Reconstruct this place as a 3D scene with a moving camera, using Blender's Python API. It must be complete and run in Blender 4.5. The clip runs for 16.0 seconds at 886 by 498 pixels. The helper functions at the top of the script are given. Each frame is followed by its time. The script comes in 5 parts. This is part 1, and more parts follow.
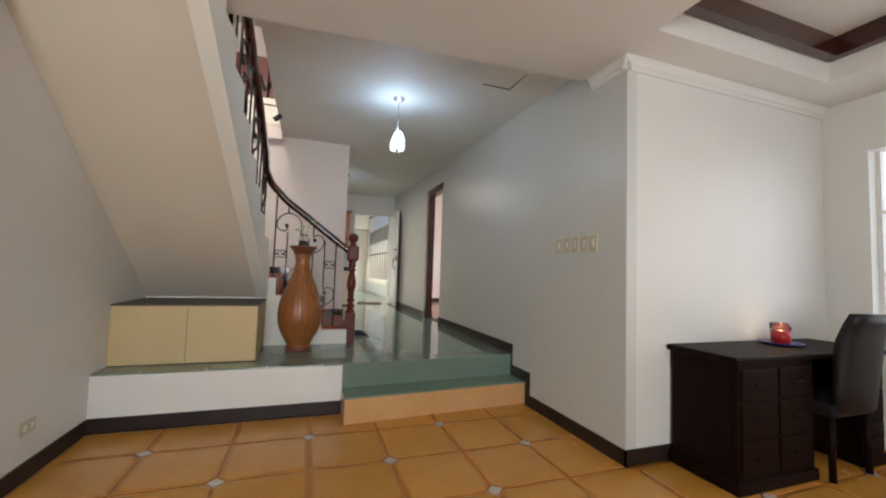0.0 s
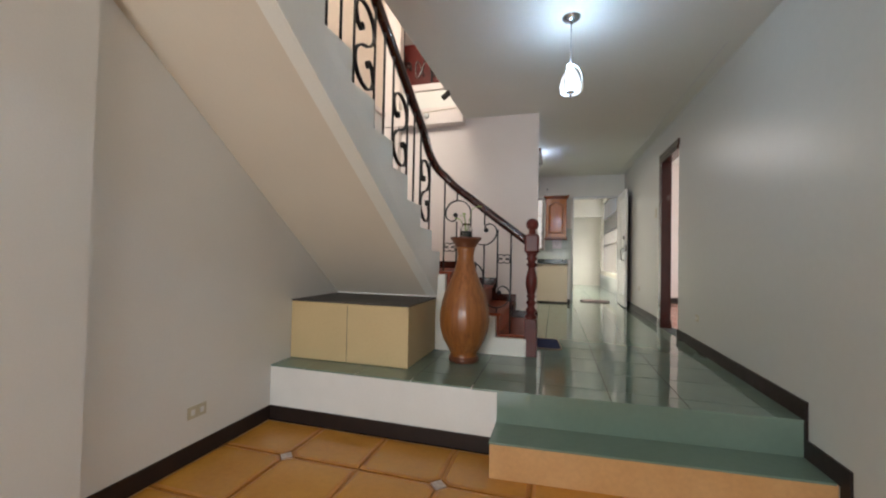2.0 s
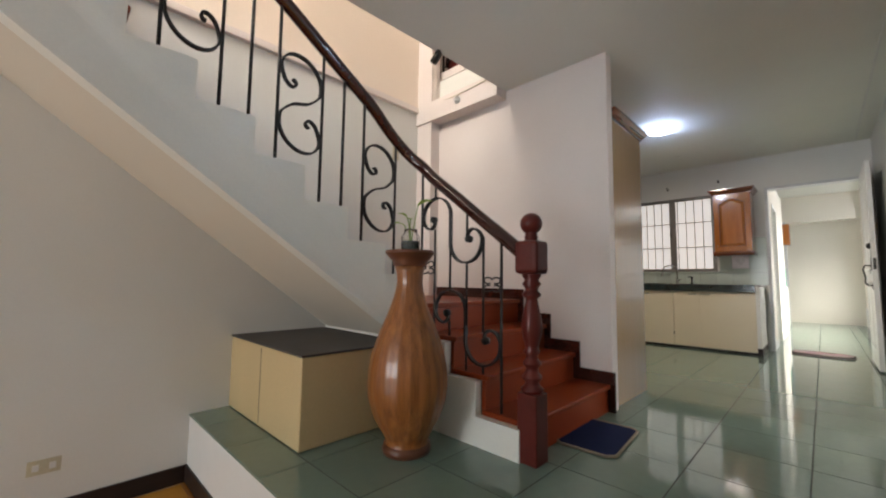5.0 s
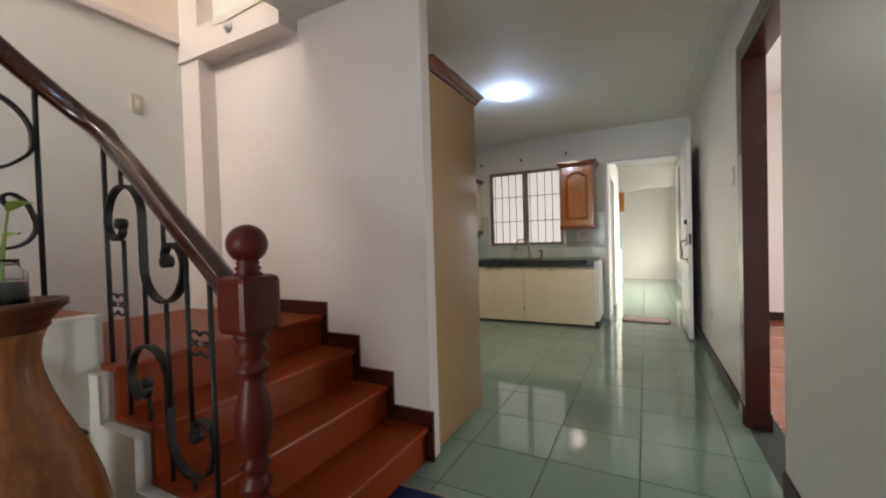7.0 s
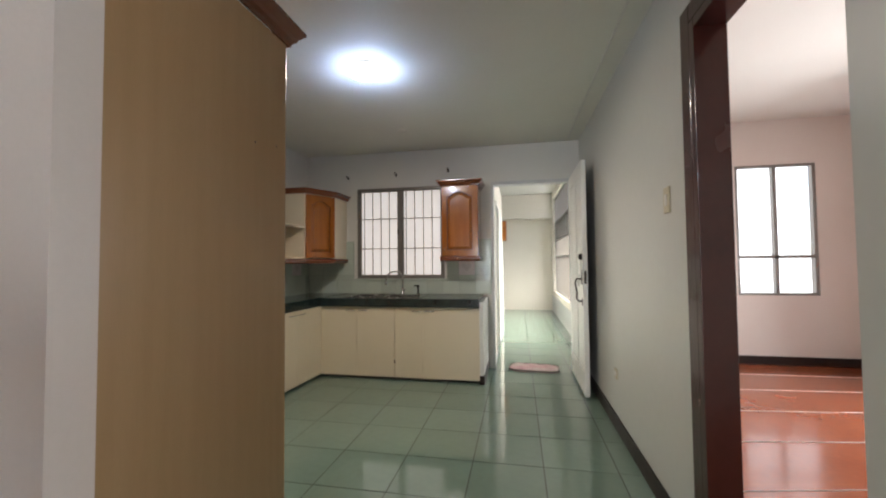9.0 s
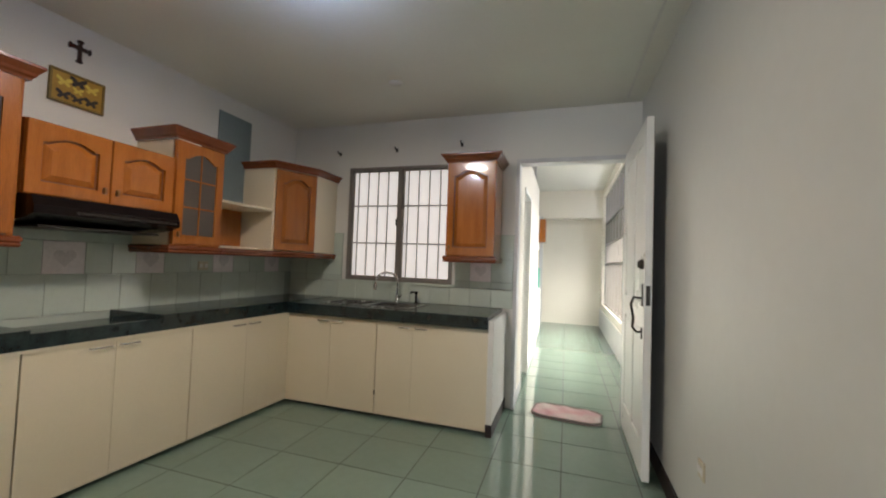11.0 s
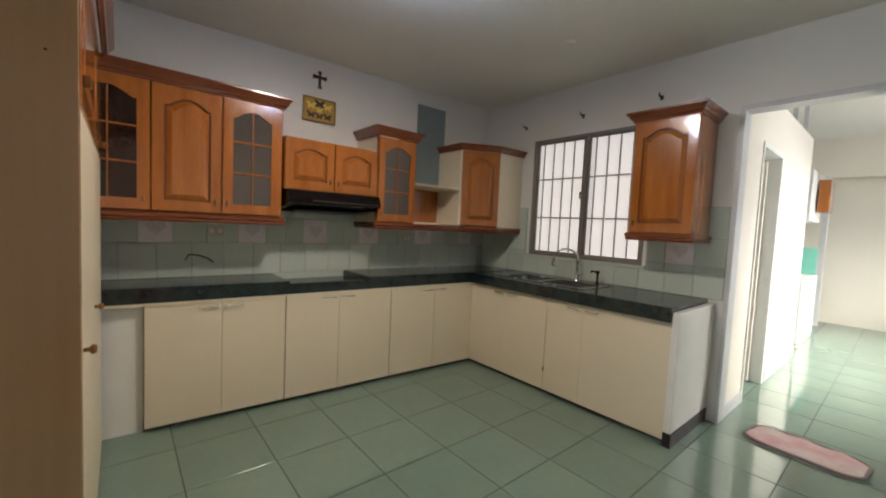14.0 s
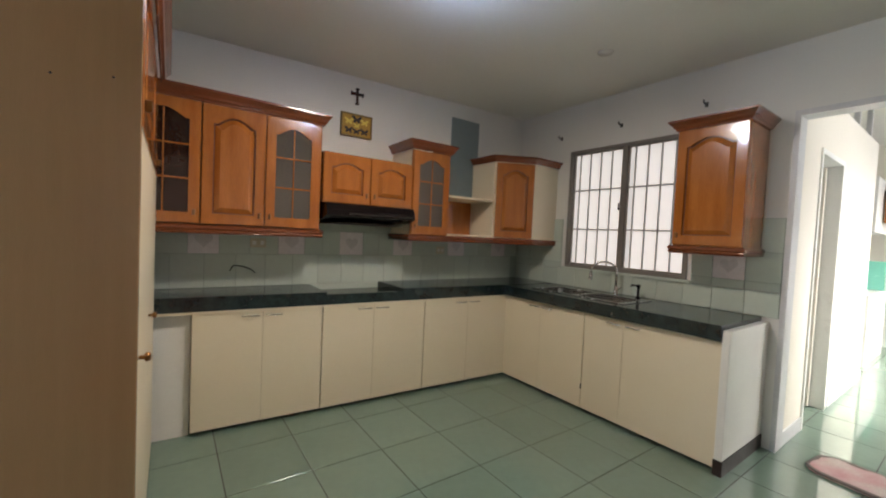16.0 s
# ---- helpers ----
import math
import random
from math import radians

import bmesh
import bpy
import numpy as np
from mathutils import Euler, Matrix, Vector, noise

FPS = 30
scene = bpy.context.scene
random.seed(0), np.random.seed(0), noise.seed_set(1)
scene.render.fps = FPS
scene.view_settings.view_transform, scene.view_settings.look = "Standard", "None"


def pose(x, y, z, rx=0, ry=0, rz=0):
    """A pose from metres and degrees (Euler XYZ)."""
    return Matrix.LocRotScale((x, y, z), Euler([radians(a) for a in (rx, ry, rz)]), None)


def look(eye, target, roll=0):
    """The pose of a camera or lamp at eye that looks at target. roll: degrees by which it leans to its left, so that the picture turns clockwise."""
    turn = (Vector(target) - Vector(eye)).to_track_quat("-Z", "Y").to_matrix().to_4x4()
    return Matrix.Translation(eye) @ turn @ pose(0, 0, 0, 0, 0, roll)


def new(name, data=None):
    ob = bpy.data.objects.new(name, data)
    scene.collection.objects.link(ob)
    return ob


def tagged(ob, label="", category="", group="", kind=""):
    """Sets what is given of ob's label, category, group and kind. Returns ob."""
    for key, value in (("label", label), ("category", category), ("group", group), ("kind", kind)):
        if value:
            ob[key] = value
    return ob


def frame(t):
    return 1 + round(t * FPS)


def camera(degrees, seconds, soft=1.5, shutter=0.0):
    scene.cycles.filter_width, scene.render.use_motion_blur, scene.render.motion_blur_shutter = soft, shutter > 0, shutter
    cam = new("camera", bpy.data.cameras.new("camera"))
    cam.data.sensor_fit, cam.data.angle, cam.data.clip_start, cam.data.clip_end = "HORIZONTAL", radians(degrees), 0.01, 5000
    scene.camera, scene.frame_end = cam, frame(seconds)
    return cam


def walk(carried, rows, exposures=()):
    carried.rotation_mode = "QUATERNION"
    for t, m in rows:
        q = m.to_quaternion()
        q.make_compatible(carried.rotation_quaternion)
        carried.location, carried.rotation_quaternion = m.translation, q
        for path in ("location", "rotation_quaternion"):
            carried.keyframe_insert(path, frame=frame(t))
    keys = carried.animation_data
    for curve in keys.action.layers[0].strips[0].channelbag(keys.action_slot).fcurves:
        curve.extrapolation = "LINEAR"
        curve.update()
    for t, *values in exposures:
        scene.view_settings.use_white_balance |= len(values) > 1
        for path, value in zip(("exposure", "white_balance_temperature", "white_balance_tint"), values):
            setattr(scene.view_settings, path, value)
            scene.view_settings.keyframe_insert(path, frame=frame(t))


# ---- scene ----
cam = camera(97.4, 16.0, soft=2.1)
PATH = [
    (0, (-0.13, 0.248, 1.246), (0.528, 2.133, 1.366), 1.9),
    (0.5, (0.07, 0.405, 1.259), (0.414, 2.373, 1.356), 2.2),
    (1, (0.221, 0.644, 1.249), (0.283, 2.643, 1.304), 1.6),
    (1.5, (0.367, 0.897, 1.254), (0.141, 2.884, 1.286), 1.0),
    (2, (0.572, 1.202, 1.289), (0.017, 3.123, 1.333), 1.2),
    (2.5, (0.723, 1.522, 1.252), (-0.091, 3.348, 1.299), 0.7),
    (3, (0.877, 1.869, 1.278), (-0.09, 3.619, 1.33), 0.4),
    (5.5, (1.474, 3.359, 1.321), (0.052, 4.757, 1.479), 0.6),
    (6, (1.437, 3.631, 1.404), (0.064, 5.083, 1.473), -0.7),
    (6.5, (1.427, 3.8, 1.469), (0.214, 5.39, 1.448), -1.9),
    (7, (1.401, 4.07, 1.596), (0.477, 5.844, 1.556), -1.7),
    (7.5, (1.36, 4.287, 1.642), (0.741, 6.188, 1.646), -1.3),
    (8, (1.221, 4.584, 1.661), (0.839, 6.547, 1.693), -1.0),
    (10.5, (1.25, 6.245, 1.704), (0.8, 8.191, 1.8), 1.7),
    (11, (1.356, 6.47, 1.689), (0.752, 8.375, 1.764), 2.1),
    (11.5, (1.476, 6.651, 1.711), (0.656, 8.474, 1.746), 2.1),
    (12, (1.629, 6.737, 1.738), (0.579, 8.439, 1.723), 1.9),
    (12.5, (1.734, 6.766, 1.73), (0.506, 8.344, 1.691), 1.9),
    (13, (1.727, 6.736, 1.749), (0.377, 8.209, 1.67), 2.1),
    (13.5, (1.731, 6.727, 1.751), (0.281, 8.101, 1.654), 2.4),
    (14, (1.726, 6.728, 1.746), (0.193, 8.007, 1.625), 2.7),
    (14.5, (1.714, 6.721, 1.746), (0.127, 7.929, 1.604), 2.7),
    (15, (1.707, 6.716, 1.74), (0.095, 7.89, 1.591), 2.6),
    (15.5, (1.705, 6.716, 1.739), (0.084, 7.88, 1.609), 2.8),
    (16, (1.708, 6.719, 1.755), (0.073, 7.869, 1.682), 2.7),
]
walk(cam, [(t, look(eye, target, roll)) for t, eye, target, roll in PATH],
     exposures=[(0, 0.32), (3, 0.36), (6, 0.36), (8, 0.38), (10.5, 0.40), (13, 0.44), (15, 0.48), (16, 0.54)])

# ---- world, sun, lamps ----
world = bpy.data.worlds.new("world")
scene.world = world
world.use_nodes = True
wn = world.node_tree.nodes
sky = wn.new("ShaderNodeTexSky")
sky.sky_type, sky.sun_disc = "NISHITA", False
sky.sun_elevation, sky.sun_rotation = radians(50), radians(100)
world.node_tree.links.new(sky.outputs[0], wn["Background"].inputs[0])
wn["Background"].inputs[1].default_value = 0.12


def lamp(name, kind, at, watts, colour, size=0.1, size_y=None, target=None, spread=180):
    data = bpy.data.lights.new(name, kind)
    data.energy, data.color = watts, colour
    if kind == "AREA":
        data.shape = "RECTANGLE" if size_y else "DISK"
        data.size = size
        data.spread = radians(spread)
        if size_y:
            data.size_y = size_y
    elif kind == "POINT":
        data.shadow_soft_size = size
    ob = new(name, data)
    ob.matrix_world = look(at, target) if target else Matrix.Translation(at)
    return ob


sun = bpy.data.lights.new("sun", "SUN")
sun.energy, sun.angle, sun.color = 3.0, radians(0.5), (1.0, 0.95, 0.88)
new("sun", sun).matrix_world = look((8, 2, 9.5), (0, 0.7, 0))

DAY, COOL = (0.97, 0.98, 1.0), (0.52, 0.74, 1.0)
# daylight through the openings, plus fills with no seen source
lamp("window_light_living", "AREA", (4.08, 1.1, 1.6), 6, (1.0, 0.97, 0.93), 1.8, 1.4, (-0.4, 1.2, 1.0), 110)
# fill from an assumed, unseen window behind the walker
lamp("living_front_fill", "AREA", (-0.4, -3.3, 1.5), 86, (0.92, 0.97, 1.0), 2.4, 1.8, (0.5, 3, 1.3), 150)
lamp("window_light_side_room", "AREA", (5.0, 8.6, 1.9), 75, DAY, 1.5, 1.5, (2, 7.4, 1.2))
lamp("window_light_corridor_near", "AREA", (2.56, 11.3, 2.0), 24, (1.0, 0.96, 0.89), 1.4, 2.0, (0.2, 10.4, 1.1), 150)
lamp("window_light_corridor", "AREA", (2.75, 13.2, 2.0), 150, (1.0, 0.96, 0.86), 3.2, 1.9, (1.35, 13.2, 0.2), 125)
lamp("window_light_kitchen", "AREA", (-0.25, 10.25, 2.08), 10, (1.0, 0.97, 0.95), 1.1, 1.1, (-0.25, 8, 1.6))
# added lamp for the light from above; no window is built here
lamp("stairwell_fill", "AREA", (-0.6, 1.2, 5.1), 175, (0.99, 0.935, 0.87), 1.6, 1.2, (-1.0, 5.2, 2.6))
# lamps of the place, plus two added blue ones at the kitchen lamp
lamp("pendant_bulb", "POINT", (0.655, 3.98, 2.60), 18, COOL, 0.04)
# added fill hung below the kitchen lamp to brighten the ceiling
lamp("kitchen_ceiling_fill", "POINT", (0.20, 7.88, 2.87), 5.5, (0.54, 0.68, 1.0), 0.05)
# added upward lamp that imitates a blue flare round the disc
lamp("added_blue_halo", "AREA", (0.20, 7.82, 2.955), 1.1, (0.34, 0.50, 1.0), 0.30, None, (0.20, 7.82, 4))
lamp("kitchen_panel_light", "AREA", (0.20, 7.82, 2.975), 21, (1.0, 0.84, 0.67), 0.26, None, (0.20, 7.82, 0))
lamp("candle_light", "POINT", (3.20, 2.16, 0.95), 0.25, (1.0, 0.6, 0.25), 0.01)

# ---- materials ----


def mat(name, colour, rough=0.5, second=None, scale=6.0, amount=0.5, bump=0.0, bump_scale=60.0, metal=0.0, spec=0.5, coat=0.0, stretch=(1, 1, 1), piece=0.0, grain=0.06, rough_var=0.08):
    m = bpy.data.materials.new(name)
    m.use_nodes = True
    n, l = m.node_tree.nodes, m.node_tree.links
    b = n["Principled BSDF"]
    co = n.new("ShaderNodeTexCoord")
    mp = n.new("ShaderNodeMapping")
    mp.inputs["Scale"].default_value = stretch
    l.new(co.outputs["Object"], mp.inputs[0])
    big = n.new("ShaderNodeTexNoise")
    big.inputs["Scale"].default_value, big.inputs["Detail"].default_value = scale, 4
    l.new(mp.outputs[0], big.inputs["Vector"])
    ramp = n.new("ShaderNodeValToRGB")
    ramp.color_ramp.elements[0].position, ramp.color_ramp.elements[1].position = 0.5 - 0.25 * amount, 0.5 + 0.25 * amount + 0.01
    second = second or tuple(c * 0.9 for c in colour)
    ramp.color_ramp.elements[0].color, ramp.color_ramp.elements[1].color = (*second, 1), (*colour, 1)
    l.new(big.outputs[0], ramp.inputs[0])
    fine = n.new("ShaderNodeTexNoise")
    fine.inputs["Scale"].default_value, fine.inputs["Detail"].default_value = bump_scale, 5
    l.new(mp.outputs[0], fine.inputs["Vector"])
    mix = n.new("ShaderNodeMix")
    mix.data_type, mix.blend_type = "RGBA", "MULTIPLY"
    mr = n.new("ShaderNodeMapRange")
    mr.inputs[3].default_value, mr.inputs[4].default_value = 1 - 2 * grain, 1 + 2 * grain
    l.new(fine.outputs[0], mr.inputs[0])
    mix.inputs[0].default_value = 1.0
    l.new(ramp.outputs[0], mix.inputs[6])
    l.new(mr.outputs[0], mix.inputs[7])
    out = mix.outputs[2]
    if piece:
        info = n.new("ShaderNodeObjectInfo")
        hsv = n.new("ShaderNodeHueSaturation")
        pr = n.new("ShaderNodeMapRange")
        pr.inputs[3].default_value, pr.inputs[4].default_value = 1 - piece, 1 + piece
        l.new(info.outputs["Random"], pr.inputs[0])
        l.new(pr.outputs[0], hsv.inputs["Value"])
        l.new(out, hsv.inputs["Color"])
        out = hsv.outputs[0]
    l.new(out, b.inputs["Base Color"])
    rr = n.new("ShaderNodeMapRange")
    rr.inputs[3].default_value, rr.inputs[4].default_value = max(0.02, rough - rough_var), min(1, rough + rough_var)
    l.new(big.outputs[0], rr.inputs[0])
    l.new(rr.outputs[0], b.inputs["Roughness"])
    b.inputs["Metallic"].default_value = metal
    b.inputs["Specular IOR Level"].default_value = spec
    b.inputs["Coat Weight"].default_value = coat
    b.inputs["Coat Roughness"].default_value = 0.07
    if bump:
        bp = n.new("ShaderNodeBump")
        bp.inputs["Strength"].default_value, bp.inputs["Distance"].default_value = bump, 0.004
        l.new(fine.outputs[0], bp.inputs["Height"])
        l.new(bp.outputs[0], b.inputs["Normal"])
    return m


def glow(name, colour, strength):
    m = bpy.data.materials.new(name)
    m.use_nodes = True
    b = m.node_tree.nodes["Principled BSDF"]
    b.inputs["Base Color"].default_value = (*colour, 1)
    b.inputs["Emission Color"].default_value = (*colour, 1)
    b.inputs["Emission Strength"].default_value = strength
    return m


def glass(name, colour=(1, 1, 1), rough=0.02):
    m = bpy.data.materials.new(name)
    m.use_nodes = True
    b = m.node_tree.nodes["Principled BSDF"]
    b.inputs["Base Color"].default_value = (*colour, 1)
    b.inputs["Transmission Weight"].default_value = 1.0
    b.inputs["Roughness"].default_value = rough
    b.inputs["IOR"].default_value = 1.45
    return m


M = {}
M["wall"] = mat("wall_paint", (0.72, 0.71, 0.675), 0.42, (0.665, 0.655, 0.62), 1.3, 1.0, 0.12, 90, spec=0.35, grain=0.015)
# greyer than the other walls: the hall's shade is put into this gloss
M["wall_gloss"] = mat("shaded_hall_gloss_paint", (0.575, 0.585, 0.55), 0.37, (0.555, 0.565, 0.53), 1.1, 2.0, 0.10, 18, rough_var=0.012, spec=0.5, grain=0.015)
M["wall_pink"] = mat("stairwell_paint", (0.78, 0.71, 0.67), 0.5, (0.70, 0.605, 0.55), 0.9, 1.1, 0.12, 80, spec=0.3, grain=0.015)
# light bounced off the orange floor is put into the soffit's beige
M["soffit"] = mat("warm_bounce_soffit", (0.70, 0.63, 0.52), 0.6, (0.64, 0.57, 0.47), 1.0, 1.0, 0.12, 80, spec=0.25, grain=0.015)
M["ceiling"] = mat("ceiling_paint", (0.77, 0.75, 0.70), 0.6, (0.72, 0.70, 0.66), 0.9, 1.0, 0.08, 60, spec=0.25, grain=0.012)
M["ceiling_hall"] = mat("hall_ceiling_enamel", (0.77, 0.77, 0.71), 0.6, (0.70, 0.69, 0.645), 0.9, 1.0, 0.06, 40, spec=0.3, grain=0.012)
M["white"] = mat("white_paint", (0.78, 0.77, 0.74), 0.4, (0.70, 0.69, 0.66), 3.0, 1.0, 0.15, 70, grain=0.02)
M["stair_white"] = mat("stringer_paint", (0.79, 0.77, 0.70), 0.5, (0.73, 0.71, 0.64), 2.0, 1.0, 0.1, 70, grain=0.02)
M["base"] = mat("dark_baseboard_tile", (0.016, 0.010, 0.009), 0.45, (0.027, 0.016, 0.013), 9, 1.0, 0.1, 80, spec=0.3)
M["green"] = mat("green_floor_tile", (0.178, 0.250, 0.201), 0.07, (0.154, 0.222, 0.178), 3.0, 1.0, 0.015, 25, piece=0.06, grain=0.03, rough_var=0.03, spec=0.8)
M["green_grout"] = mat("green_grout", (0.028, 0.038, 0.032), 0.8, None, 20, 1.0)
M["orange"] = mat("orange_floor_tile", (0.60, 0.29, 0.055), 0.24, (0.52, 0.23, 0.038), 3.5, 1.0, 0.03, 30, piece=0.08, grain=0.06)
M["orange_grout"] = mat("orange_grout", (0.52, 0.24, 0.055), 0.7, (0.45, 0.19, 0.042), 12, 1.0)
M["orange_edge"] = mat("worn_orange_tile_edge", (0.55, 0.235, 0.042), 0.35, (0.46, 0.180, 0.030), 9, 1.0, 0.03, 30, piece=0.08, grain=0.08)
M["diamond"] = mat("inset_diamond_tile", (0.62, 0.55, 0.50), 0.25, (0.48, 0.36, 0.30), 40, 1.0)
M["step_orange"] = mat("orange_riser_tile", (0.62, 0.36, 0.16), 0.35, (0.55, 0.30, 0.12), 4, 1.0, 0.05, 40)
M["stairwood"] = mat("red_stair_wood", (0.25, 0.039, 0.008), 0.36, (0.185, 0.028, 0.006), 1.2, 1.4, 0.02, 30, coat=0.03, spec=0.2, grain=0.02, stretch=(6, 1, 6))
M["darkwood"] = mat("dark_rail_wood", (0.055, 0.013, 0.008), 0.2, (0.035, 0.009, 0.006), 5, 1.0, 0.04, 40, coat=0.5)
M["newelwood"] = mat("newel_wood", (0.115, 0.016, 0.011), 0.34, (0.08, 0.011, 0.008), 5, 1.0, 0.04, 40, spec=0.3)
M["doorwood"] = mat("dark_door_frame_wood", (0.055, 0.011, 0.008), 0.25, (0.038, 0.008, 0.006), 5, 1.0, 0.04, 40, coat=0.2)
M["iron"] = mat("wrought_iron", (0.012, 0.011, 0.011), 0.45, None, 20, 1.0, 0.1, 90, metal=0.2)
M["card"] = mat("cardboard_box", (0.62, 0.47, 0.25), 0.6, (0.56, 0.42, 0.22), 2.5, 1.0, 0.05, 60, grain=0.03)
M["boxtop"] = mat("dark_box_top", (0.075, 0.060, 0.055), 0.5, (0.05, 0.042, 0.04), 5, 1.0, 0.05, 60)
M["cream"] = mat("cream_laminate", (0.72, 0.64, 0.49), 0.38, (0.68, 0.60, 0.45), 1.6, 1.0, 0.03, 60, grain=0.015)
M["oakdark"] = mat("dark_wood_groove", (0.17, 0.048, 0.010), 0.3, (0.12, 0.033, 0.007), 4, 1.0, 0.04, 40, coat=0.4)
M["oak"] = mat("varnished_orange_wood", (0.42, 0.142, 0.024), 0.2, (0.29, 0.086, 0.013), 2.4, 1.0, 0.04, 30, coat=0.8, stretch=(7, 7, 0.8), grain=0.12)
M["redwood"] = mat("red_moulding_wood", (0.20, 0.053, 0.016), 0.22, (0.14, 0.034, 0.011), 4, 1.0, 0.04, 40, coat=0.5)
M["cabin"] = mat("cabinet_inside", (0.12, 0.05, 0.02), 0.5, None, 3, 1.0)
M["stone"] = mat("dark_green_counter_tile", (0.020, 0.034, 0.034), 0.16, (0.007, 0.012, 0.015), 16, 0.8, 0.03, 55, grain=0.3)
M["splash"] = mat("pale_green_wall_tile", (0.53, 0.60, 0.53), 0.16, (0.49, 0.56, 0.495), 5, 1.0, 0.02, 40, piece=0.06, grain=0.02)
M["splash_grout"] = mat("pale_grout", (0.33, 0.39, 0.35), 0.8, None, 20, 1.0)
M["deco"] = mat("decor_tile_white", (0.80, 0.75, 0.76), 0.18, (0.73, 0.68, 0.69), 14, 1.0, piece=0.03)
M["deco_print"] = mat("decor_tile_print", (0.69, 0.64, 0.65), 0.2, (0.60, 0.56, 0.57), 24, 1.0)
M["tallside"] = mat("tall_cabinet_side", (0.46, 0.295, 0.155), 0.2, (0.41, 0.255, 0.13), 3.0, 1.6, 0.03, 60, stretch=(9, 9, 0.5), grain=0.03, rough_var=0.05)
M["steel"] = mat("brushed_steel", (0.55, 0.56, 0.57), 0.25, (0.45, 0.46, 0.47), 12, 1.0, 0.03, 90, metal=1.0)
M["chrome"] = mat("chrome", (0.75, 0.75, 0.76), 0.12, None, 9, 1.0, metal=1.0)
M["alu"] = mat("bronze_window_frame", (0.23, 0.21, 0.19), 0.4, None, 9, 1.0, metal=0.3)
M["doorwhite"] = mat("white_door_paint", (0.80, 0.80, 0.77), 0.3, (0.74, 0.74, 0.71), 2, 1.0, 0.05, 50, grain=0.015)
M["blackmetal"] = mat("dark_handle_metal", (0.05, 0.045, 0.04), 0.35, None, 20, 1.0, metal=0.8)
M["black"] = mat("black_enamel", (0.007, 0.004, 0.004), 0.22, None, 12, 1.0, spec=0.2)
M["brass"] = mat("antique_brass", (0.25, 0.12, 0.04), 0.35, None, 30, 1.0, metal=0.9)
M["vase"] = mat("carved_vase_wood", (0.40, 0.145, 0.034), 0.36, (0.17, 0.052, 0.013), 5, 1.2, 0.1, 25, coat=0.35, stretch=(8, 8, 0.35), grain=0.15)
M["vasedark"] = mat("dark_vase_rim", (0.15, 0.05, 0.022), 0.35, (0.11, 0.035, 0.016), 6, 1.0, 0.05, 40)
M["panel"] = mat("grey_green_board", (0.19, 0.24, 0.25), 0.5, (0.16, 0.205, 0.215), 3, 1.0)
M["plastic"] = mat("ivory_plastic", (0.54, 0.49, 0.35), 0.35, None, 6, 1.0)
M["plastic_w"] = mat("white_plastic", (0.72, 0.71, 0.68), 0.35, None, 6, 1.0)
M["mat_blue"] = mat("navy_mat_cloth", (0.013, 0.02, 0.062), 0.9, (0.008, 0.013, 0.045), 30, 1.0, 0.6, 220, spec=0.1)
M["mat_trim"] = mat("tan_mat_trim", (0.25, 0.20, 0.14), 0.9, None, 30, 1.0, 0.4, 200)
M["rug"] = mat("pink_rag_rug", (0.50, 0.44, 0.42), 0.95, (0.47, 0.26, 0.27), 5, 0.7, 0.8, 160, spec=0.1, grain=0.15)
M["rug_edge"] = mat("grey_rug_edge", (0.20, 0.17, 0.16), 0.95, None, 30, 1.0, 0.6, 160)
M["desk"] = mat("dark_desk_wood", (0.011, 0.004, 0.003), 0.5, (0.007, 0.003, 0.002), 4, 1.0, 0.03, 40, spec=0.08)
M["leather"] = mat("black_leather", (0.014, 0.012, 0.013), 0.5, None, 12, 1.0, 0.3, 120, spec=0.25)
M["redfloor"] = mat("red_room_floor", (0.30, 0.075, 0.028), 0.2, (0.24, 0.055, 0.02), 3, 1.0, 0.02, 30, coat=0.2)
M["backwall"] = mat("cream_corridor_paint", (0.80, 0.75, 0.67), 0.5, (0.76, 0.71, 0.63), 1.2, 1.0, 0.08, 60, grain=0.012)
# warm light on the upper stairwell wall is put into this peach
M["peach"] = mat("warm_lit_stairwell_wall", (0.83, 0.72, 0.62), 0.5, (0.80, 0.68, 0.57), 0.9, 1.0, 0.1, 80, spec=0.3, grain=0.015)
M["leaf"] = mat("pale_green_leaf", (0.34, 0.46, 0.09), 0.45, (0.24, 0.38, 0.06), 40, 1.0)
M["stem"] = mat("green_stem", (0.18, 0.28, 0.06), 0.5)
M["wax"] = mat("red_wax", (0.48, 0.015, 0.02), 0.4, None, 10, 1.0)
M["saucer"] = mat("blue_saucer", (0.03, 0.03, 0.20), 0.3, None, 10, 1.0)
M["yellow"] = mat("butterfly_picture_ground", (0.47, 0.27, 0.035), 0.5, (0.34, 0.19, 0.025), 12, 1.0)
M["goldframe"] = mat("gilt_picture_frame", (0.22, 0.15, 0.04), 0.4, None, 30, 1.0, metal=0.4)
M["yellowwing"] = mat("yellow_butterfly", (0.75, 0.58, 0.10), 0.6, None, 30, 1.0)
M["darkwing"] = mat("dark_butterfly", (0.03, 0.022, 0.02), 0.6, None, 30, 1.0)
M["murk"] = mat("murky_water", (0.045, 0.05, 0.045), 0.15, (0.025, 0.028, 0.022), 30, 1.0)
M["water"] = glass("jar_water", (0.85, 0.9, 0.88), 0.02)
M["glass"] = glass("clear_glass")
# opaque panes: the unlit inside of the cabinets is put into their colour
M["cabglass"] = mat("cabinet_pane_dark_inside", (0.105, 0.092, 0.080), 0.08, (0.075, 0.065, 0.056), 2, 1.0)
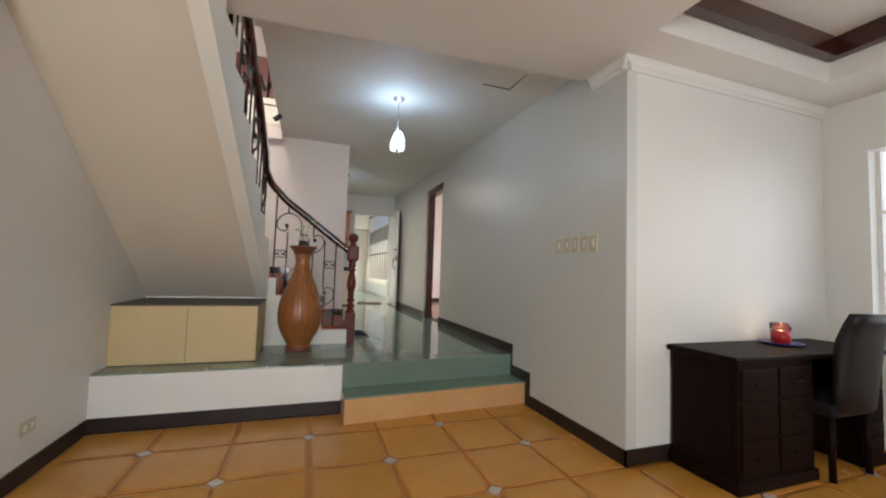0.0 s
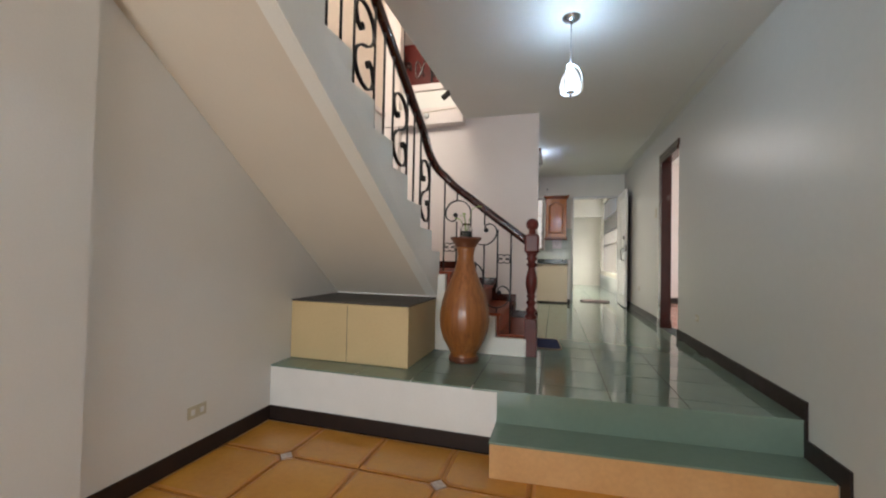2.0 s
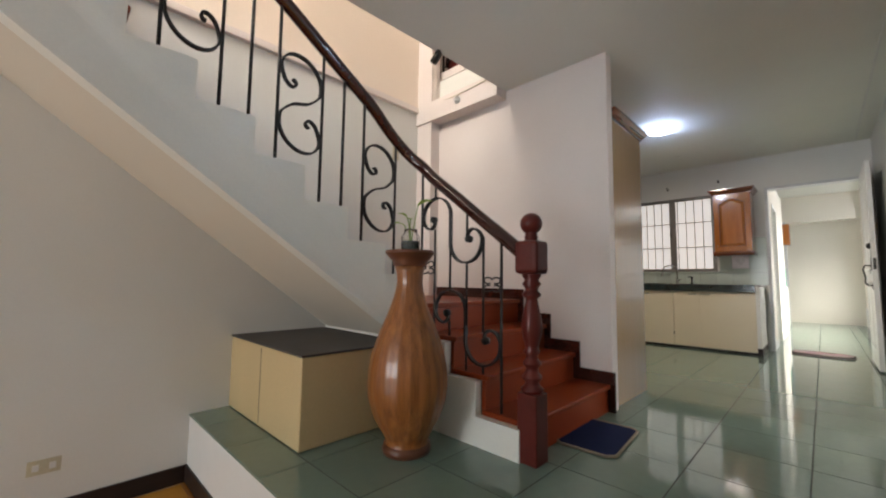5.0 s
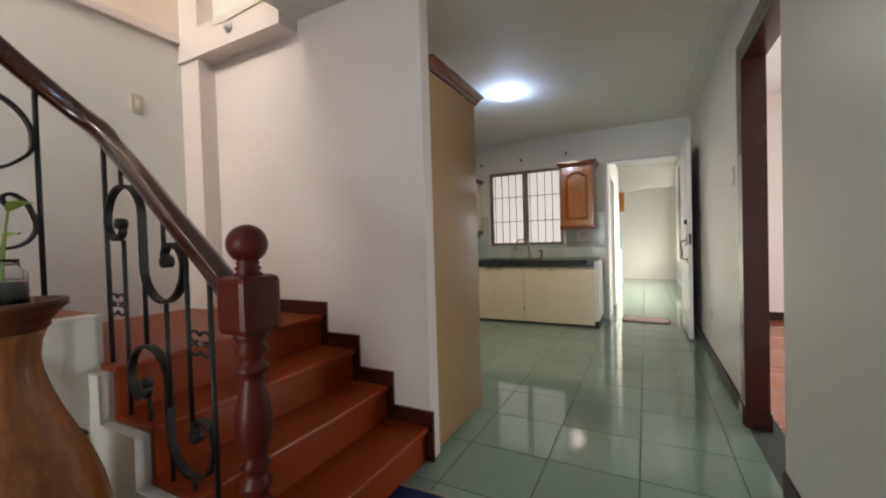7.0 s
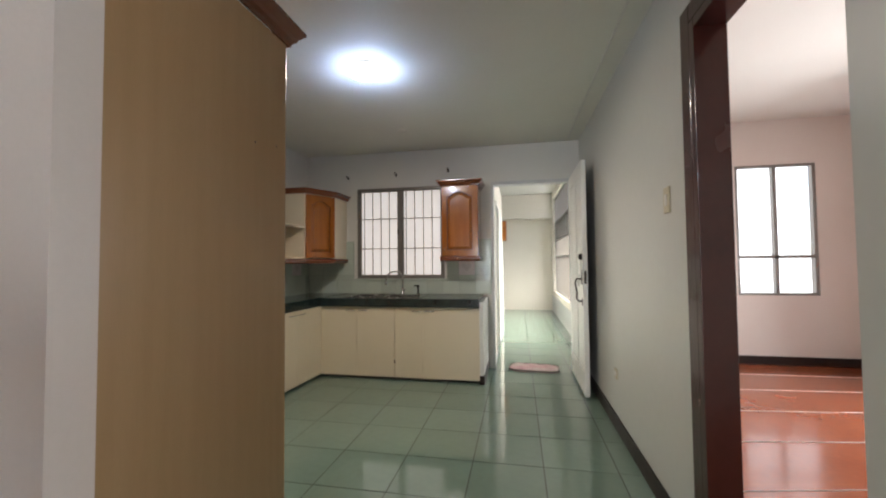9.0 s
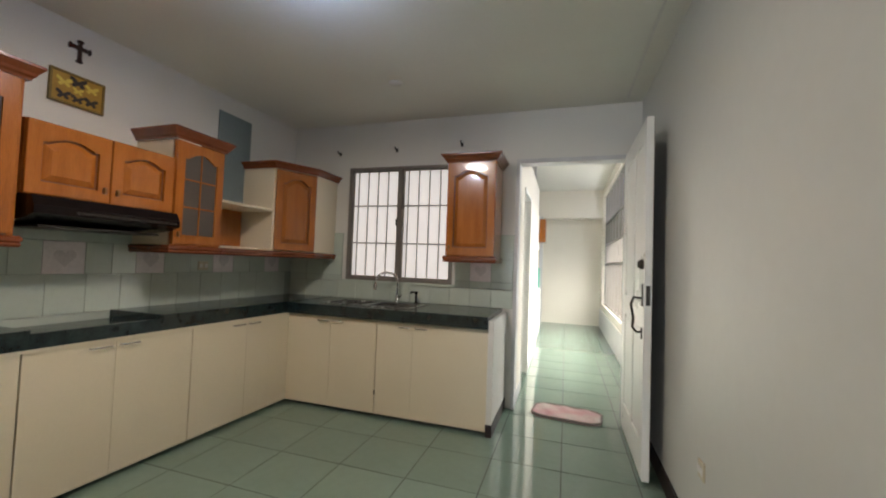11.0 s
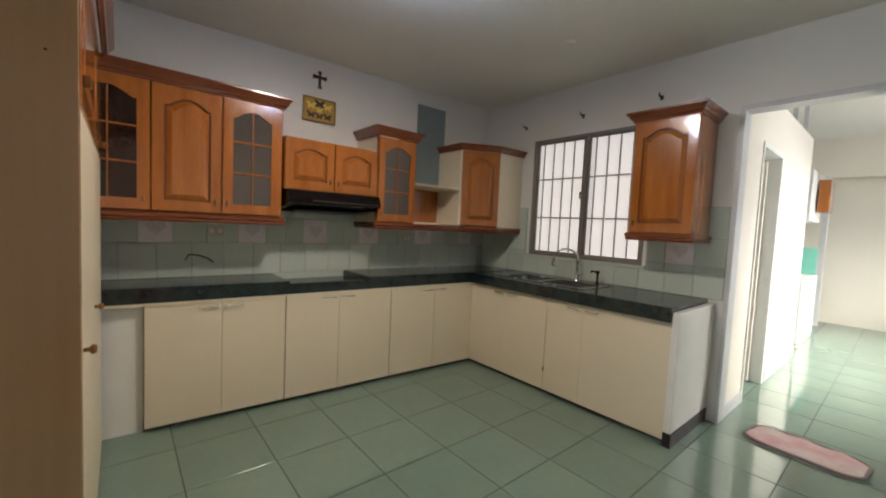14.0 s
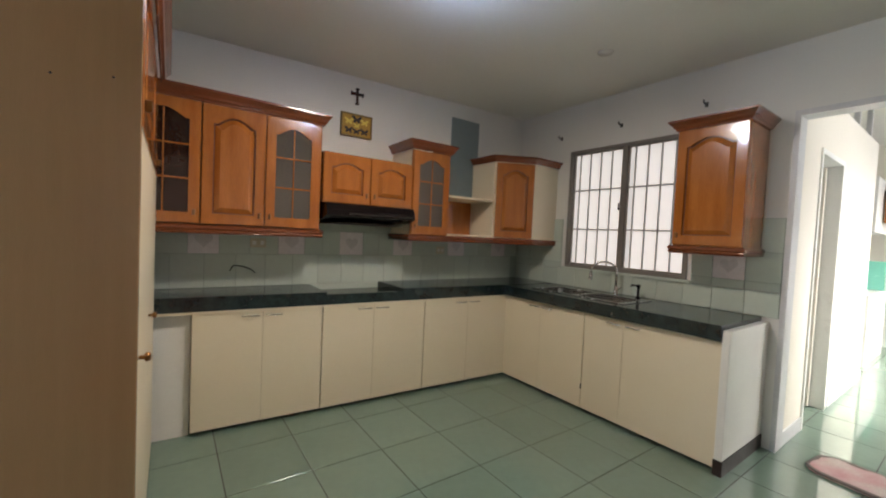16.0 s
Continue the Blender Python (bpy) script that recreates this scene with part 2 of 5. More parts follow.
M["darkglass"] = mat("cabinet_pane_brown_inside", (0.030, 0.012, 0.006), 0.06, (0.020, 0.008, 0.004), 2, 1.0)
M["iron_far"] = mat("grey_window_bar", (0.42, 0.41, 0.41), 0.6, None, 20, 1.0)
M["frame_grey"] = mat("grey_white_frame_paint", (0.62, 0.62, 0.63), 0.35, (0.52, 0.52, 0.54), 5, 1.0)
M["hatch"] = mat("hatch_seam_shadow", (0.22, 0.21, 0.20), 0.8, None, 20, 1.0)
M["doorback"] = mat("brown_door_back", (0.13, 0.075, 0.045), 0.35, (0.09, 0.05, 0.03), 4, 1.0, 0.04, 40, stretch=(6, 6, 0.6))
M["greypane"] = mat("tinted_pane", (0.22, 0.24, 0.28), 0.15, None, 5, 1.0)
M["teal"] = mat("sea_green_tile", (0.20, 0.55, 0.45), 0.25, None, 8, 1.0)
M["dayglow"] = glow("bright_living_window", (0.80, 0.88, 1.0), 1.0)
M["frost"] = glow("frosted_window_glass", (0.88, 0.84, 0.81), 0.44)
M["sky_glow"] = glow("bright_window", (0.92, 0.95, 1.0), 1.6)
M["shade"] = glow("lit_milk_glass", (0.80, 0.90, 1.0), 1.05)
M["panel_glow"] = glow("lit_lamp_disc", (0.92, 0.95, 1.0), 6.0)
M["flame"] = glow("candle_flame", (1.0, 0.6, 0.2), 6.0)

# ---- building helpers ----


def cube(bm, x0, x1, y0, y1, z0, z1, bevel=0.0):
    vs = [bm.verts.new(p) for p in ((x0, y0, z0), (x1, y0, z0), (x1, y1, z0), (x0, y1, z0), (x0, y0, z1), (x1, y0, z1), (x1, y1, z1), (x0, y1, z1))]
    fs = [bm.faces.new([vs[i] for i in f]) for f in ((3, 2, 1, 0), (4, 5, 6, 7), (0, 1, 5, 4), (1, 2, 6, 5), (2, 3, 7, 6), (3, 0, 4, 7))]
    if bevel:
        es = list({e for f in fs for e in f.edges})
        bmesh.ops.bevel(bm, geom=es, offset=bevel, segments=2, affect="EDGES", profile=0.5)
    return bm


def prism(bm, outline, z0, z1):
    """A closed outline in x, y raised from z0 to z1."""
    lo, hi = [bm.verts.new((x, y, z0)) for x, y in outline], [bm.verts.new((x, y, z1)) for x, y in outline]
    bm.faces.new(lo[::-1])
    bm.faces.new(hi)
    for i in range(len(outline)):
        j = (i + 1) % len(outline)
        bm.faces.new((lo[i], lo[j], hi[j], hi[i]))
    bmesh.ops.recalc_face_normals(bm, faces=bm.faces[:])
    return bm


def slab(bm, outline, axis, a0, a1):
    """An outline in the plane across an axis, from a0 to a1 along it: axis x takes (y, z), axis y takes (x, z)."""
    put = (lambda p, a: (a, p[0], p[1])) if axis == "x" else (lambda p, a: (p[0], a, p[1]))
    lo, hi = [bm.verts.new(put(p, a0)) for p in outline], [bm.verts.new(put(p, a1)) for p in outline]
    bm.faces.new(lo[::-1])
    bm.faces.new(hi)
    for i in range(len(outline)):
        j = (i + 1) % len(outline)
        bm.faces.new((lo[i], lo[j], hi[j], hi[i]))
    bmesh.ops.recalc_face_normals(bm, faces=bm.faces[:])
    return bm


def lathe(bm, profile, at=(0, 0, 0), seg=28, ripple=0.0, lobes=0):
    rings = []
    for r, z in profile:
        ring = []
        for i in range(seg):
            a = 2 * math.pi * i / seg
            rr = r * (1 + ripple * math.cos(lobes * a)) if lobes else r
            ring.append(bm.verts.new((at[0] + rr * math.cos(a), at[1] + rr * math.sin(a), at[2] + z)))
        rings.append(ring)
    for a, b in zip(rings, rings[1:]):
        for i in range(seg):
            j = (i + 1) % seg
            bm.faces.new((a[i], a[j], b[j], b[i]))
    bm.faces.new(rings[0][::-1])
    bm.faces.new(rings[-1])
    for f in bm.faces:
        f.smooth = True
    return bm


def tube(bm, pts, r, seg=8, flat=None):
    """A round bar along points; flat=(w, d) gives a flat bar instead, w along its side vector."""
    pts = [Vector(p) for p in pts]
    rings, side = [], None
    for i, p in enumerate(pts):
        d = (pts[min(i + 1, len(pts) - 1)] - pts[max(i - 1, 0)]).normalized()
        if side is None:
            side = d.cross(Vector((0, 0, 1)) if abs(d.z) < 0.9 else Vector((1, 0, 0))).normalized()
        side = (side - d * side.dot(d)).normalized()
        up = d.cross(side)
        ring = []
        for k in range(seg):
            a = 2 * math.pi * (k + 0.5) / seg
            u, v = (r * math.cos(a), r * math.sin(a)) if not flat else (flat[0] * math.copysign(1, math.cos(a)), flat[1] * math.copysign(1, math.sin(a)))
            ring.append(bm.verts.new(p + side * u + up * v))
        rings.append(ring)
    for a, b in zip(rings, rings[1:]):
        for k in range(seg):
            j = (k + 1) % seg
            bm.faces.new((a[k], a[j], b[j], b[k]))
    bm.faces.new(rings[0][::-1])
    bm.faces.new(rings[-1])
    if not flat:
        for f in bm.faces:
            f.smooth = True
    bmesh.ops.recalc_face_normals(bm, faces=bm.faces[:])
    return bm


def flow(pts, n=4):
    """Points along a smooth curve through the points given."""
    pts = [Vector(p) for p in pts]
    out = []
    for i in range(len(pts) - 1):
        a, b2, c, d = pts[max(i - 1, 0)], pts[i], pts[i + 1], pts[min(i + 2, len(pts) - 1)]
        for k in range(n):
            t = k / n
            out.append(0.5 * (2 * b2 + (c - a) * t + (2 * a - 5 * b2 + 4 * c - d) * t * t + (3 * b2 - a - 3 * c + d) * t ** 3))
    return out + [pts[-1]]


def mesh_of(name, bm, material):
    me = bpy.data.meshes.new(name)
    bm.to_mesh(me)
    bm.free()
    me.materials.append(material)
    return me


def part(name, bm, material, parent, label=""):
    ob = new(name, mesh_of(name, bm, material))
    ob.parent = parent
    if label:
        tagged(ob, label)
    return ob


def thing(name, at=(0, 0, 0), label="", category="", group=""):
    ob = new(name)
    ob.empty_display_size = 0.1
    ob.location = at
    return tagged(ob, label, category, group)


def solid(name, bm, material, label="", category="", group="", kind="", at=(0, 0, 0)):
    ob = new(name, mesh_of(name, bm, material))
    ob.location = at
    return tagged(ob, label, category, group, kind)


def B():
    return bmesh.new()


def bx(*a, bevel=0.0):
    return cube(bmesh.new(), *a, bevel=bevel)


def wall(name, axis, p0, p1, a0, a1, z0, z1, holes, material, label):
    """A wall across an axis (x or y) between p0 and p1, from a0 to a1, with holes (b0, b1, h0, h1) through it."""
    bm = B()
    cuts = sorted({a0, a1, *(h[0] for h in holes), *(h[1] for h in holes)})
    for c0, c1 in zip(cuts, cuts[1:]):
        mid = (c0 + c1) / 2
        spans, z = [], z0
        for h in sorted((h for h in holes if h[0] < mid < h[1]), key=lambda h: h[2]):
            if h[2] > z:
                spans.append((z, h[2]))
            z = h[3]
        if z < z1:
            spans.append((z, z1))
        for s0, s1 in spans:
            cube(bm, *((p0, p1, c0, c1) if axis == "x" else (c0, c1, p0, p1)), s0, s1)
    return solid(name, bm, material, label, kind="structure")


P, CZ, CL = 0.42, 3.09, 2.80
XL, XK, XR, YW = -1.57, -1.50, 1.938, 10.02

# ---- large structure ----
TOP = 6.0
wall("wall_left_living", "x", -1.75, -1.50, -3.5, 2.48, 0, TOP, [], M["wall"], "off-white painted plaster wall beside the stairs")
wall("wall_left_stair", "x", -1.75, XL, 2.48, 5.86, 0, 3.06, [], M["wall"], "off-white painted wall along the staircase")
# same wall as below; peach stands for the warm light up there
wall("wall_left_upper", "x", -1.75, XL, 2.48, 5.86, 3.06, TOP, [], M["peach"], "upper wall over the staircase, warm light in its peach colour")
wall("wall_left_kitchen", "x", -1.75, XK, 5.95, 10.14, 0, 3.25, [], M["wall"], "white painted kitchen wall behind the cabinets")
wall("wall_stair_back", "y", 5.86, 5.95, -1.75, 0.366, P, 3.02, [], M["wall_pink"], "pinkish white wall beside the wooden stairs")
wall("wall_stair_upper", "y", 5.90, 6.0, -1.75, 2.1, CZ + 0.35, TOP, [(-1.50, -0.45, 3.52, 5.35)], M["wall_pink"], "pinkish upper wall of the stairwell")
wall("wall_hall", "x", XR, XR + 0.09, 2.35, 10.14, 0, 3.25, [(6.28, 7.0, 0.2, 2.65)], M["wall_gloss"], "off-white glossy painted hallway wall, shade in its colour")
wall("wall_living_back", "y", 2.35, 2.50, XR + 0.09, 4.40, 0, CZ, [], M["wall"], "cream painted living room wall behind the desk")
wall("wall_living_right", "x", 4.13, 4.40, -3.5, 2.35, 0, CZ, [(0.15, 2.05, 0.85, 2.35)], M["wall"], "cream living room wall with a window")
wall("wall_living_front", "y", -3.65, -3.5, -1.75, 4.40, 0, CZ, [(-1.2, 1.6, 0.7, 2.3)], M["wall"], "unseen cream living room wall closing the room, with an added window")
wall("wall_kitchen_end", "y", YW, YW + 0.12, XK, XR, P, 3.25, [(-0.81, 0.33, 1.50, 2.64), (0.935, 1.83, P, 2.645)], M["wall"], "white kitchen wall with window and doorway")

solid("slab_living", bx(-1.75, 4.40, -3.65, 3.80, -0.2, -0.012), M["orange_grout"], "reddish brown grout bed under the orange tiles", kind="structure")
solid("slab_hall", bx(XL, XR + 0.16, 3.92, 10.2, 0.02, P - 0.002), M["green_grout"], "dark green grout bed under the hall tiles", kind="structure")

# ceilings: low over the living room, higher over hall and kitchen, open over the stairs
bm = B()
prism(bm, [(-1.75, -3.65), (1.86, -3.65), (1.86, 2.74), (-1.75, 2.95)], CL, CZ + 0.3)
cube(bm, 1.86, 4.40, 2.03, 2.70, CL, CZ + 0.3)
cube(bm, 1.86, 4.40, -3.65, -1.6, CL, CZ + 0.3)
cube(bm, 3.60, 4.40, -1.6, 2.03, CL, CZ + 0.3)
cube(bm, 1.86, 3.60, -1.6, 2.03, CL + 0.30, CZ + 0.3)
solid("ceiling_living", bm, M["ceiling"], "off-white living room ceiling with a raised tray", kind="structure")
bm = B()
slab(bm, [(2.72, 2.93), (5.86, 3.01), (5.86, 3.4), (2.72, 3.4)], "x", -0.52, XR + 0.16)
slab(bm, [(5.86, 3.01), (YW + 0.12, 3.11), (YW + 0.12, 3.4), (5.86, 3.4)], "x", -1.75, XR + 0.16)
solid("ceiling_hall", bm, M["ceiling_hall"], "off-white hall and kitchen ceiling", kind="structure")
solid("ceiling_upper", bx(-1.75, 2.1, -1.0, 6.0, TOP - 0.6, TOP), M["ceiling"], "pale ceiling over the stairwell", kind="structure")
wall("wall_upper_right", "x", 1.95, 2.1, 0.0, 5.9, CZ + 0.3, TOP, [], M["wall_pink"], "pale upper landing wall")
wall("wall_upper_front", "y", -0.1, 0.0, -1.75, 2.1, CZ + 0.3, TOP, [], M["wall_pink"], "pale upper landing wall at the stair head")
bm = B()
cube(bm, -1.57, -0.52, 5.72, 5.86, 2.93, 3.13)
solid("beam_stairwell", bm, M["wall_pink"], "white concrete beam under the upper wall of the stairwell", kind="structure")
solid("column_stairwell", bx(-1.57, -1.36, 5.74, 5.86, 1.16, TOP - 0.6), M["wall_pink"], "white corner column of the stairwell", kind="structure")
solid("ledge_stairwell", bx(-1.57, -1.53, 2.62, 5.74, CZ - 0.03, CZ + 0.03, bevel=0.008), M["wall_pink"], "thin plaster ledge along the stair wall", kind="structure")

# tray trim
bm = B()
cube(bm, 1.88, 3.58, 1.94, 2.01, CL + 0.15, CL + 0.30)
cube(bm, 3.51, 3.58, -1.58, 1.94, CL + 0.15, CL + 0.30)
cube(bm, 1.88, 1.95, -1.58, 1.94, CL + 0.15, CL + 0.30)
cube(bm, 1.95, 3.51, -1.58, -1.51, CL + 0.15, CL + 0.30)
solid("tray_trim", bm, M["darkwood"], "dark stained wooden trim inside the ceiling tray", kind="structure")
# cornice
bm = B()
prof = [(0.0, CL), (0.0, CL - 0.085), (0.012, CL - 0.085), (0.018, CL - 0.06), (0.03, CL - 0.05), (0.04, CL - 0.02), (0.055, CL)]
slab(bm, [(2.35 - a, z) for a, z in prof], "x", XR - 0.055, 4.13)
slab(bm, [(XR - a, z) for a, z in prof], "y", 2.30, 2.70)
solid("cornice", bm, M["wall"], "cream plaster cornice moulding under the ceiling", kind="structure")

# baseboards
BH, BT = 0.105, 0.012
bm = B()
cube(bm, -1.50, -1.50 + BT, -3.5, 2.48, 0, BH)
cube(bm, XL, XL + BT, 2.48 + BT, 3.80 - BT, 0, BH)
cube(bm, XL, -1.50 + BT, 2.48, 2.48 + BT, 0, BH)
cube(bm, XL, 0.215, 3.80 - BT, 3.80, 0, BH)
cube(bm, XR - BT, XR, 2.35 - BT, 3.53, 0, BH)
cube(bm, XR - BT, 4.13, 2.35 - BT, 2.35, 0, BH)
cube(bm, XR - BT, XR, 3.53, 3.60, 0, 0.21 + BH)
cube(bm, XR - BT, XR, 3.60, 3.87, 0.21, 0.21 + BH)
cube(bm, XR - BT, XR, 3.87, 3.94, 0.21, P + BH)
cube(bm, XR - BT, XR, 3.94, 6.28, P, P + BH)
cube(bm, XR - BT, XR, 7.09, YW, P, P + BH)
solid("baseboard", bm, M["base"], "dark brown tile baseboard, chipped in places", kind="structure")

# platform front, steps
solid("platform_front", bx(XL, 0.215, 3.80, 3.86, 0, P - 0.003), M["white"], "white painted face of the raised platform", kind="structure")
solid("step_riser_low", prism(B(), [(0.215, 3.51), (XR, 3.63), (XR, 3.92), (0.215, 3.80)], 0, 0.20), M["step_orange"], "orange tiled front of the low step", kind="structure")
solid("step_tread_low", prism(B(), [(0.211, 3.502), (XR - BT, 3.621), (XR - BT, 3.90), (0.211, 3.80)], 0.20, 0.212), M["green"], "green tiled tread of the low step", kind="structure")
solid("step_riser_high", prism(B(), [(0.215, 3.79), (XR - BT, 3.89), (XR - BT, 3.92), (0.215, 3.82)], 0.212, P - 0.006), M["green"], "green tiled riser of the platform", kind="structure")
solid("platform_fill", prism(B(), [(XL, 3.86), (0.19, 3.86), (XR, 3.925), (XR, 3.95), (XL, 3.95)], 0.02, P - 0.010), M["green_grout"], "grout bed along the platform edge", kind="structure")

# ---- staircase ----
RISE, GO = 0.185, 0.26
stair = thing("staircase", (0, 0, P), "red-brown wooden stairs with white painted stringer rising round a corner", "staircase")


def rake(bm):
    """The upper flight runs slightly out of line with the wall."""
    for v in bm.verts:
        d = max(0.0, 4.5 - v.co.y)
        v.co.x -= 0.08 * d
        v.co.z += 0.04 * d


def spart(name, bm, material, label=""):
    rake(bm)
    bm.transform(Matrix.Translation((0, 0, -P)))
    return part(name, bm, material, stair, label)


xs = [0.335, 0.085, -0.15, -0.395]
for i, x0 in enumerate(xs):
    z = P + RISE * (i + 1)
    x1 = xs[i + 1] if i < 3 else XL
    spart("riser", bx(x0 - 0.025, x0, 4.80, 5.86, z - RISE, z - 0.03), M["stairwood"])
    spart("tread", bx(x1 - 0.02 if i < 3 else XL, x0 + 0.02, 4.79, 5.86, z - 0.03, z, bevel=0.008), M["stairwood"])
# under the first flight
bm = B()
outline = [(0.33, P), (0.33, P + RISE - 0.03)]
for i, x0 in enumerate(xs[1:]):
    outline += [(x0 - 0.03, P + RISE * (i + 1) - 0.03), (x0 - 0.03, P + RISE * (i + 2) - 0.03)]
outline += [(XL, P + RISE * 4 - 0.03), (XL, P)]
slab(bm, outline, "y", 4.75, 4.80)
spart("side_wall", bm, M["stair_white"])
# second flight: stringer, soffit and steps
n2 = 10
y0, zt = 4.80, P + RISE * 4
outline = [(y0, zt - 0.03)]
for k in range(n2):
    yk = y0 - GO * k
    outline += [(yk, zt + RISE * (k + 1)), (yk - GO, zt + RISE * (k + 1))]
yend = y0 - GO * n2
outline += [(yend, 2.66), (4.51 + 0.30, 1.09 - 0.30 * 0.71)]
spart("stringer", slab(B(), outline, "x", -0.60, -0.50), M["stair_white"])
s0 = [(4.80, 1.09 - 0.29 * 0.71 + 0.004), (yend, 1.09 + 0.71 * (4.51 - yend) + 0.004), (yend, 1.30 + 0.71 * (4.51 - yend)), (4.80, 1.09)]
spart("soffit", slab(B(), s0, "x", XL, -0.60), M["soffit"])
for k in range(n2):
    yk, z = y0 - GO * k, zt + RISE * (k + 1)
    spart("riser", bx(XL, -0.60, yk - 0.02, yk, z - RISE, z - 0.03), M["stairwood"])
    spart("tread", bx(XL, -0.60, yk - GO - 0.02, yk + 0.02, z - 0.03, z, bevel=0.008), M["stairwood"])
# stepped skirting along the back wall
bm = B()
outline, lower = [], []
for i, x0 in enumerate(xs):
    z = P + RISE * (i + 1)
    outline += [(x0 + 0.05, z - RISE + (0.085 if i else 0.0)), (x0 + 0.05, z + 0.085)]
outline += [(-1.40, P + RISE * 4 + 0.085), (-1.40, P + RISE * 4), (-0.36, P + RISE * 4), (-0.36, P)]
outline = outline[:1] + outline[1:]
slab(bm, [(x, z) for x, z in outline[:8]] + [(-1.40, P + RISE * 4 + 0.085), (-1.40, P + RISE * 4 - 0.05), (-0.4, P + 0.4), (0.2, P)], "y", 5.845, 5.862)
spart("skirting", bm, M["darkwood"], "dark stained stepped skirting board")

# ---- railing ----
railing = thing("stair_railing", (0.39, 4.79, P), "dark wooden handrail on black wrought-iron scroll balusters with turned newel", "railing")


def rpart(name, bm, material, parent=None, label=""):
    rake(bm)
    bm.transform(Matrix.Translation((-0.39, -4.79, -P)))
    return part(name, bm, material, parent or railing, label)


NX0, NY0 = 0.368, 4.815
bm = bx(NX0 - 0.055, NX0 + 0.055, NY0 - 0.055, NY0 + 0.055, P, 0.755, bevel=0.006)
newel = rpart("newel_post", bm, M["newelwood"])
turn = [(0.052, 0), (0.056, 0.02), (0.040, 0.035), (0.033, 0.05), (0.050, 0.07), (0.050, 0.08), (0.033, 0.10), (0.031, 0.12), (0.046, 0.138), (0.046, 0.148), (0.032, 0.165), (0.030, 0.185), (0.044, 0.20), (0.032, 0.215), (0.036, 0.24), (0.048, 0.28), (0.053, 0.32), (0.050, 0.36), (0.040, 0.41), (0.031, 0.45), (0.030, 0.465), (0.048, 0.48), (0.048, 0.49), (0.032, 0.505), (0.034, 0.52), (0.049, 0.54), (0.034, 0.56), (0.048, 0.58), (0.048, 0.595)]
rpart("turned_shaft", lathe(B(), turn, (NX0, NY0, 0.755)), M["newelwood"])
rpart("newel_block", bx(NX0 - 0.065, NX0 + 0.065, NY0 - 0.065, NY0 + 0.065, 1.345, 1.515, bevel=0.02), M["newelwood"])
ball = [(0.045, 0), (0.03, 0.012), (0.038, 0.022), (0.028, 0.03), (0.034, 0.038)] + [(0.057 * math.sin(a), 0.092 - 0.057 * math.cos(a)) for a in [0.5 + 0.26 * i for i in range(10)]] + [(0.005, 0.149)]
rpart("ball_finial", lathe(B(), ball, (NX0, NY0, 1.513)), M["newelwood"])
RX = -0.57
rail = [(0.345, 4.80, 1.435), (0.20, 4.81, 1.545), (0.0, 4.815, 1.695), (-0.2, 4.82, 1.85), (-0.36, 4.82, 1.97), (-0.45, 4.805, 2.06), (-0.525, 4.75, 2.14), (RX, 4.63, 2.26)]
rail += [(RX, y, 1.70 + 0.7115 * (4.28 - y) + 0.835) for y in (4.45, 4.2, 3.8, 3.4, 3.0, 2.6, 2.2)]
bm = tube(B(), flow(rail), 0.038, 12)
rpart("handrail", bm, M["darkwood"])


def rail_z(y):
    return 1.70 + 0.7115 * (4.28 - y) + 0.80


# upper flight: a scrolled pair of bars, then a plain one, to every two steps
def foot(y):
    k = int((4.80 - y) / GO)
    return zt + RISE * (k + 1)


def pair(u0, u1, low, high, slope, place):
    """An S of flat iron between two bars, each half a hook that ends in a curl."""
    w, c = u1 - u0, (u0 + u1) / 2
    mid, r = (low + high) / 2, (u1 - u0) / 2 - 0.012
    ex, ez = u0 + 0.30 * w, high - 0.68 * w
    hook = [(ex + 0.115 * w * k * math.cos(math.radians(d)), ez + 0.115 * w * k * math.sin(math.radians(d))) for d, k in ((-260, 0.35), (-320, 0.55), (-20, 0.75), (-70, 0.95), (-115, 1.1))]
    hook += [(u0 + 0.13 * w, high - 0.70 * w)]
    hook += [(c + r * math.cos(math.radians(d)), high - r + r * math.sin(math.radians(d))) for d in range(180, -1, -20)]
    hook += [(c + 0.95 * r, high - 0.66 * w), (c + 0.72 * r, high - 0.82 * w), (c + 0.36 * r, mid + 0.09 * w)]
    pts = hook + [(c, mid)] + [(2 * c - u, low + high - v) for u, v in hook][::-1]
    pts = [(u, v + slope * (u - c) * 0.35) for u, v in pts]
    rpart("scroll", tube(B(), flow([place(u, v) for u, v in pts]), 0.008, 4, flat=(0.013, 0.0055)), M["iron"])


for k in range(5):
    ya, yb, yc = 4.66 - 0.525 * k, 4.41 - 0.525 * k, 4.27 - 0.525 * k
    for y in (ya, yb, yc):
        if y > 2.3:
            rpart("baluster", tube(B(), [(RX, y, foot(y) - 0.01), (RX, y, rail_z(y))], 0.0085, 8), M["iron"])
    if ya > 2.5:
        zc = (foot(yb) + rail_z(yb)) / 2 - 0.09
        pair(yb, ya, zc - 0.26, zc + 0.28, -0.7, lambda u, v: (RX, u, v))
# lower flight: two long S scrolls between two full bars, tied by short bars
def step_top(x):
    return P + RISE * (next((j for j in range(3, -1, -1) if x <= xs[j]), 0) + 1)


def rail_under(x):
    return 1.435 + (0.345 - x) * 0.757 - 0.03


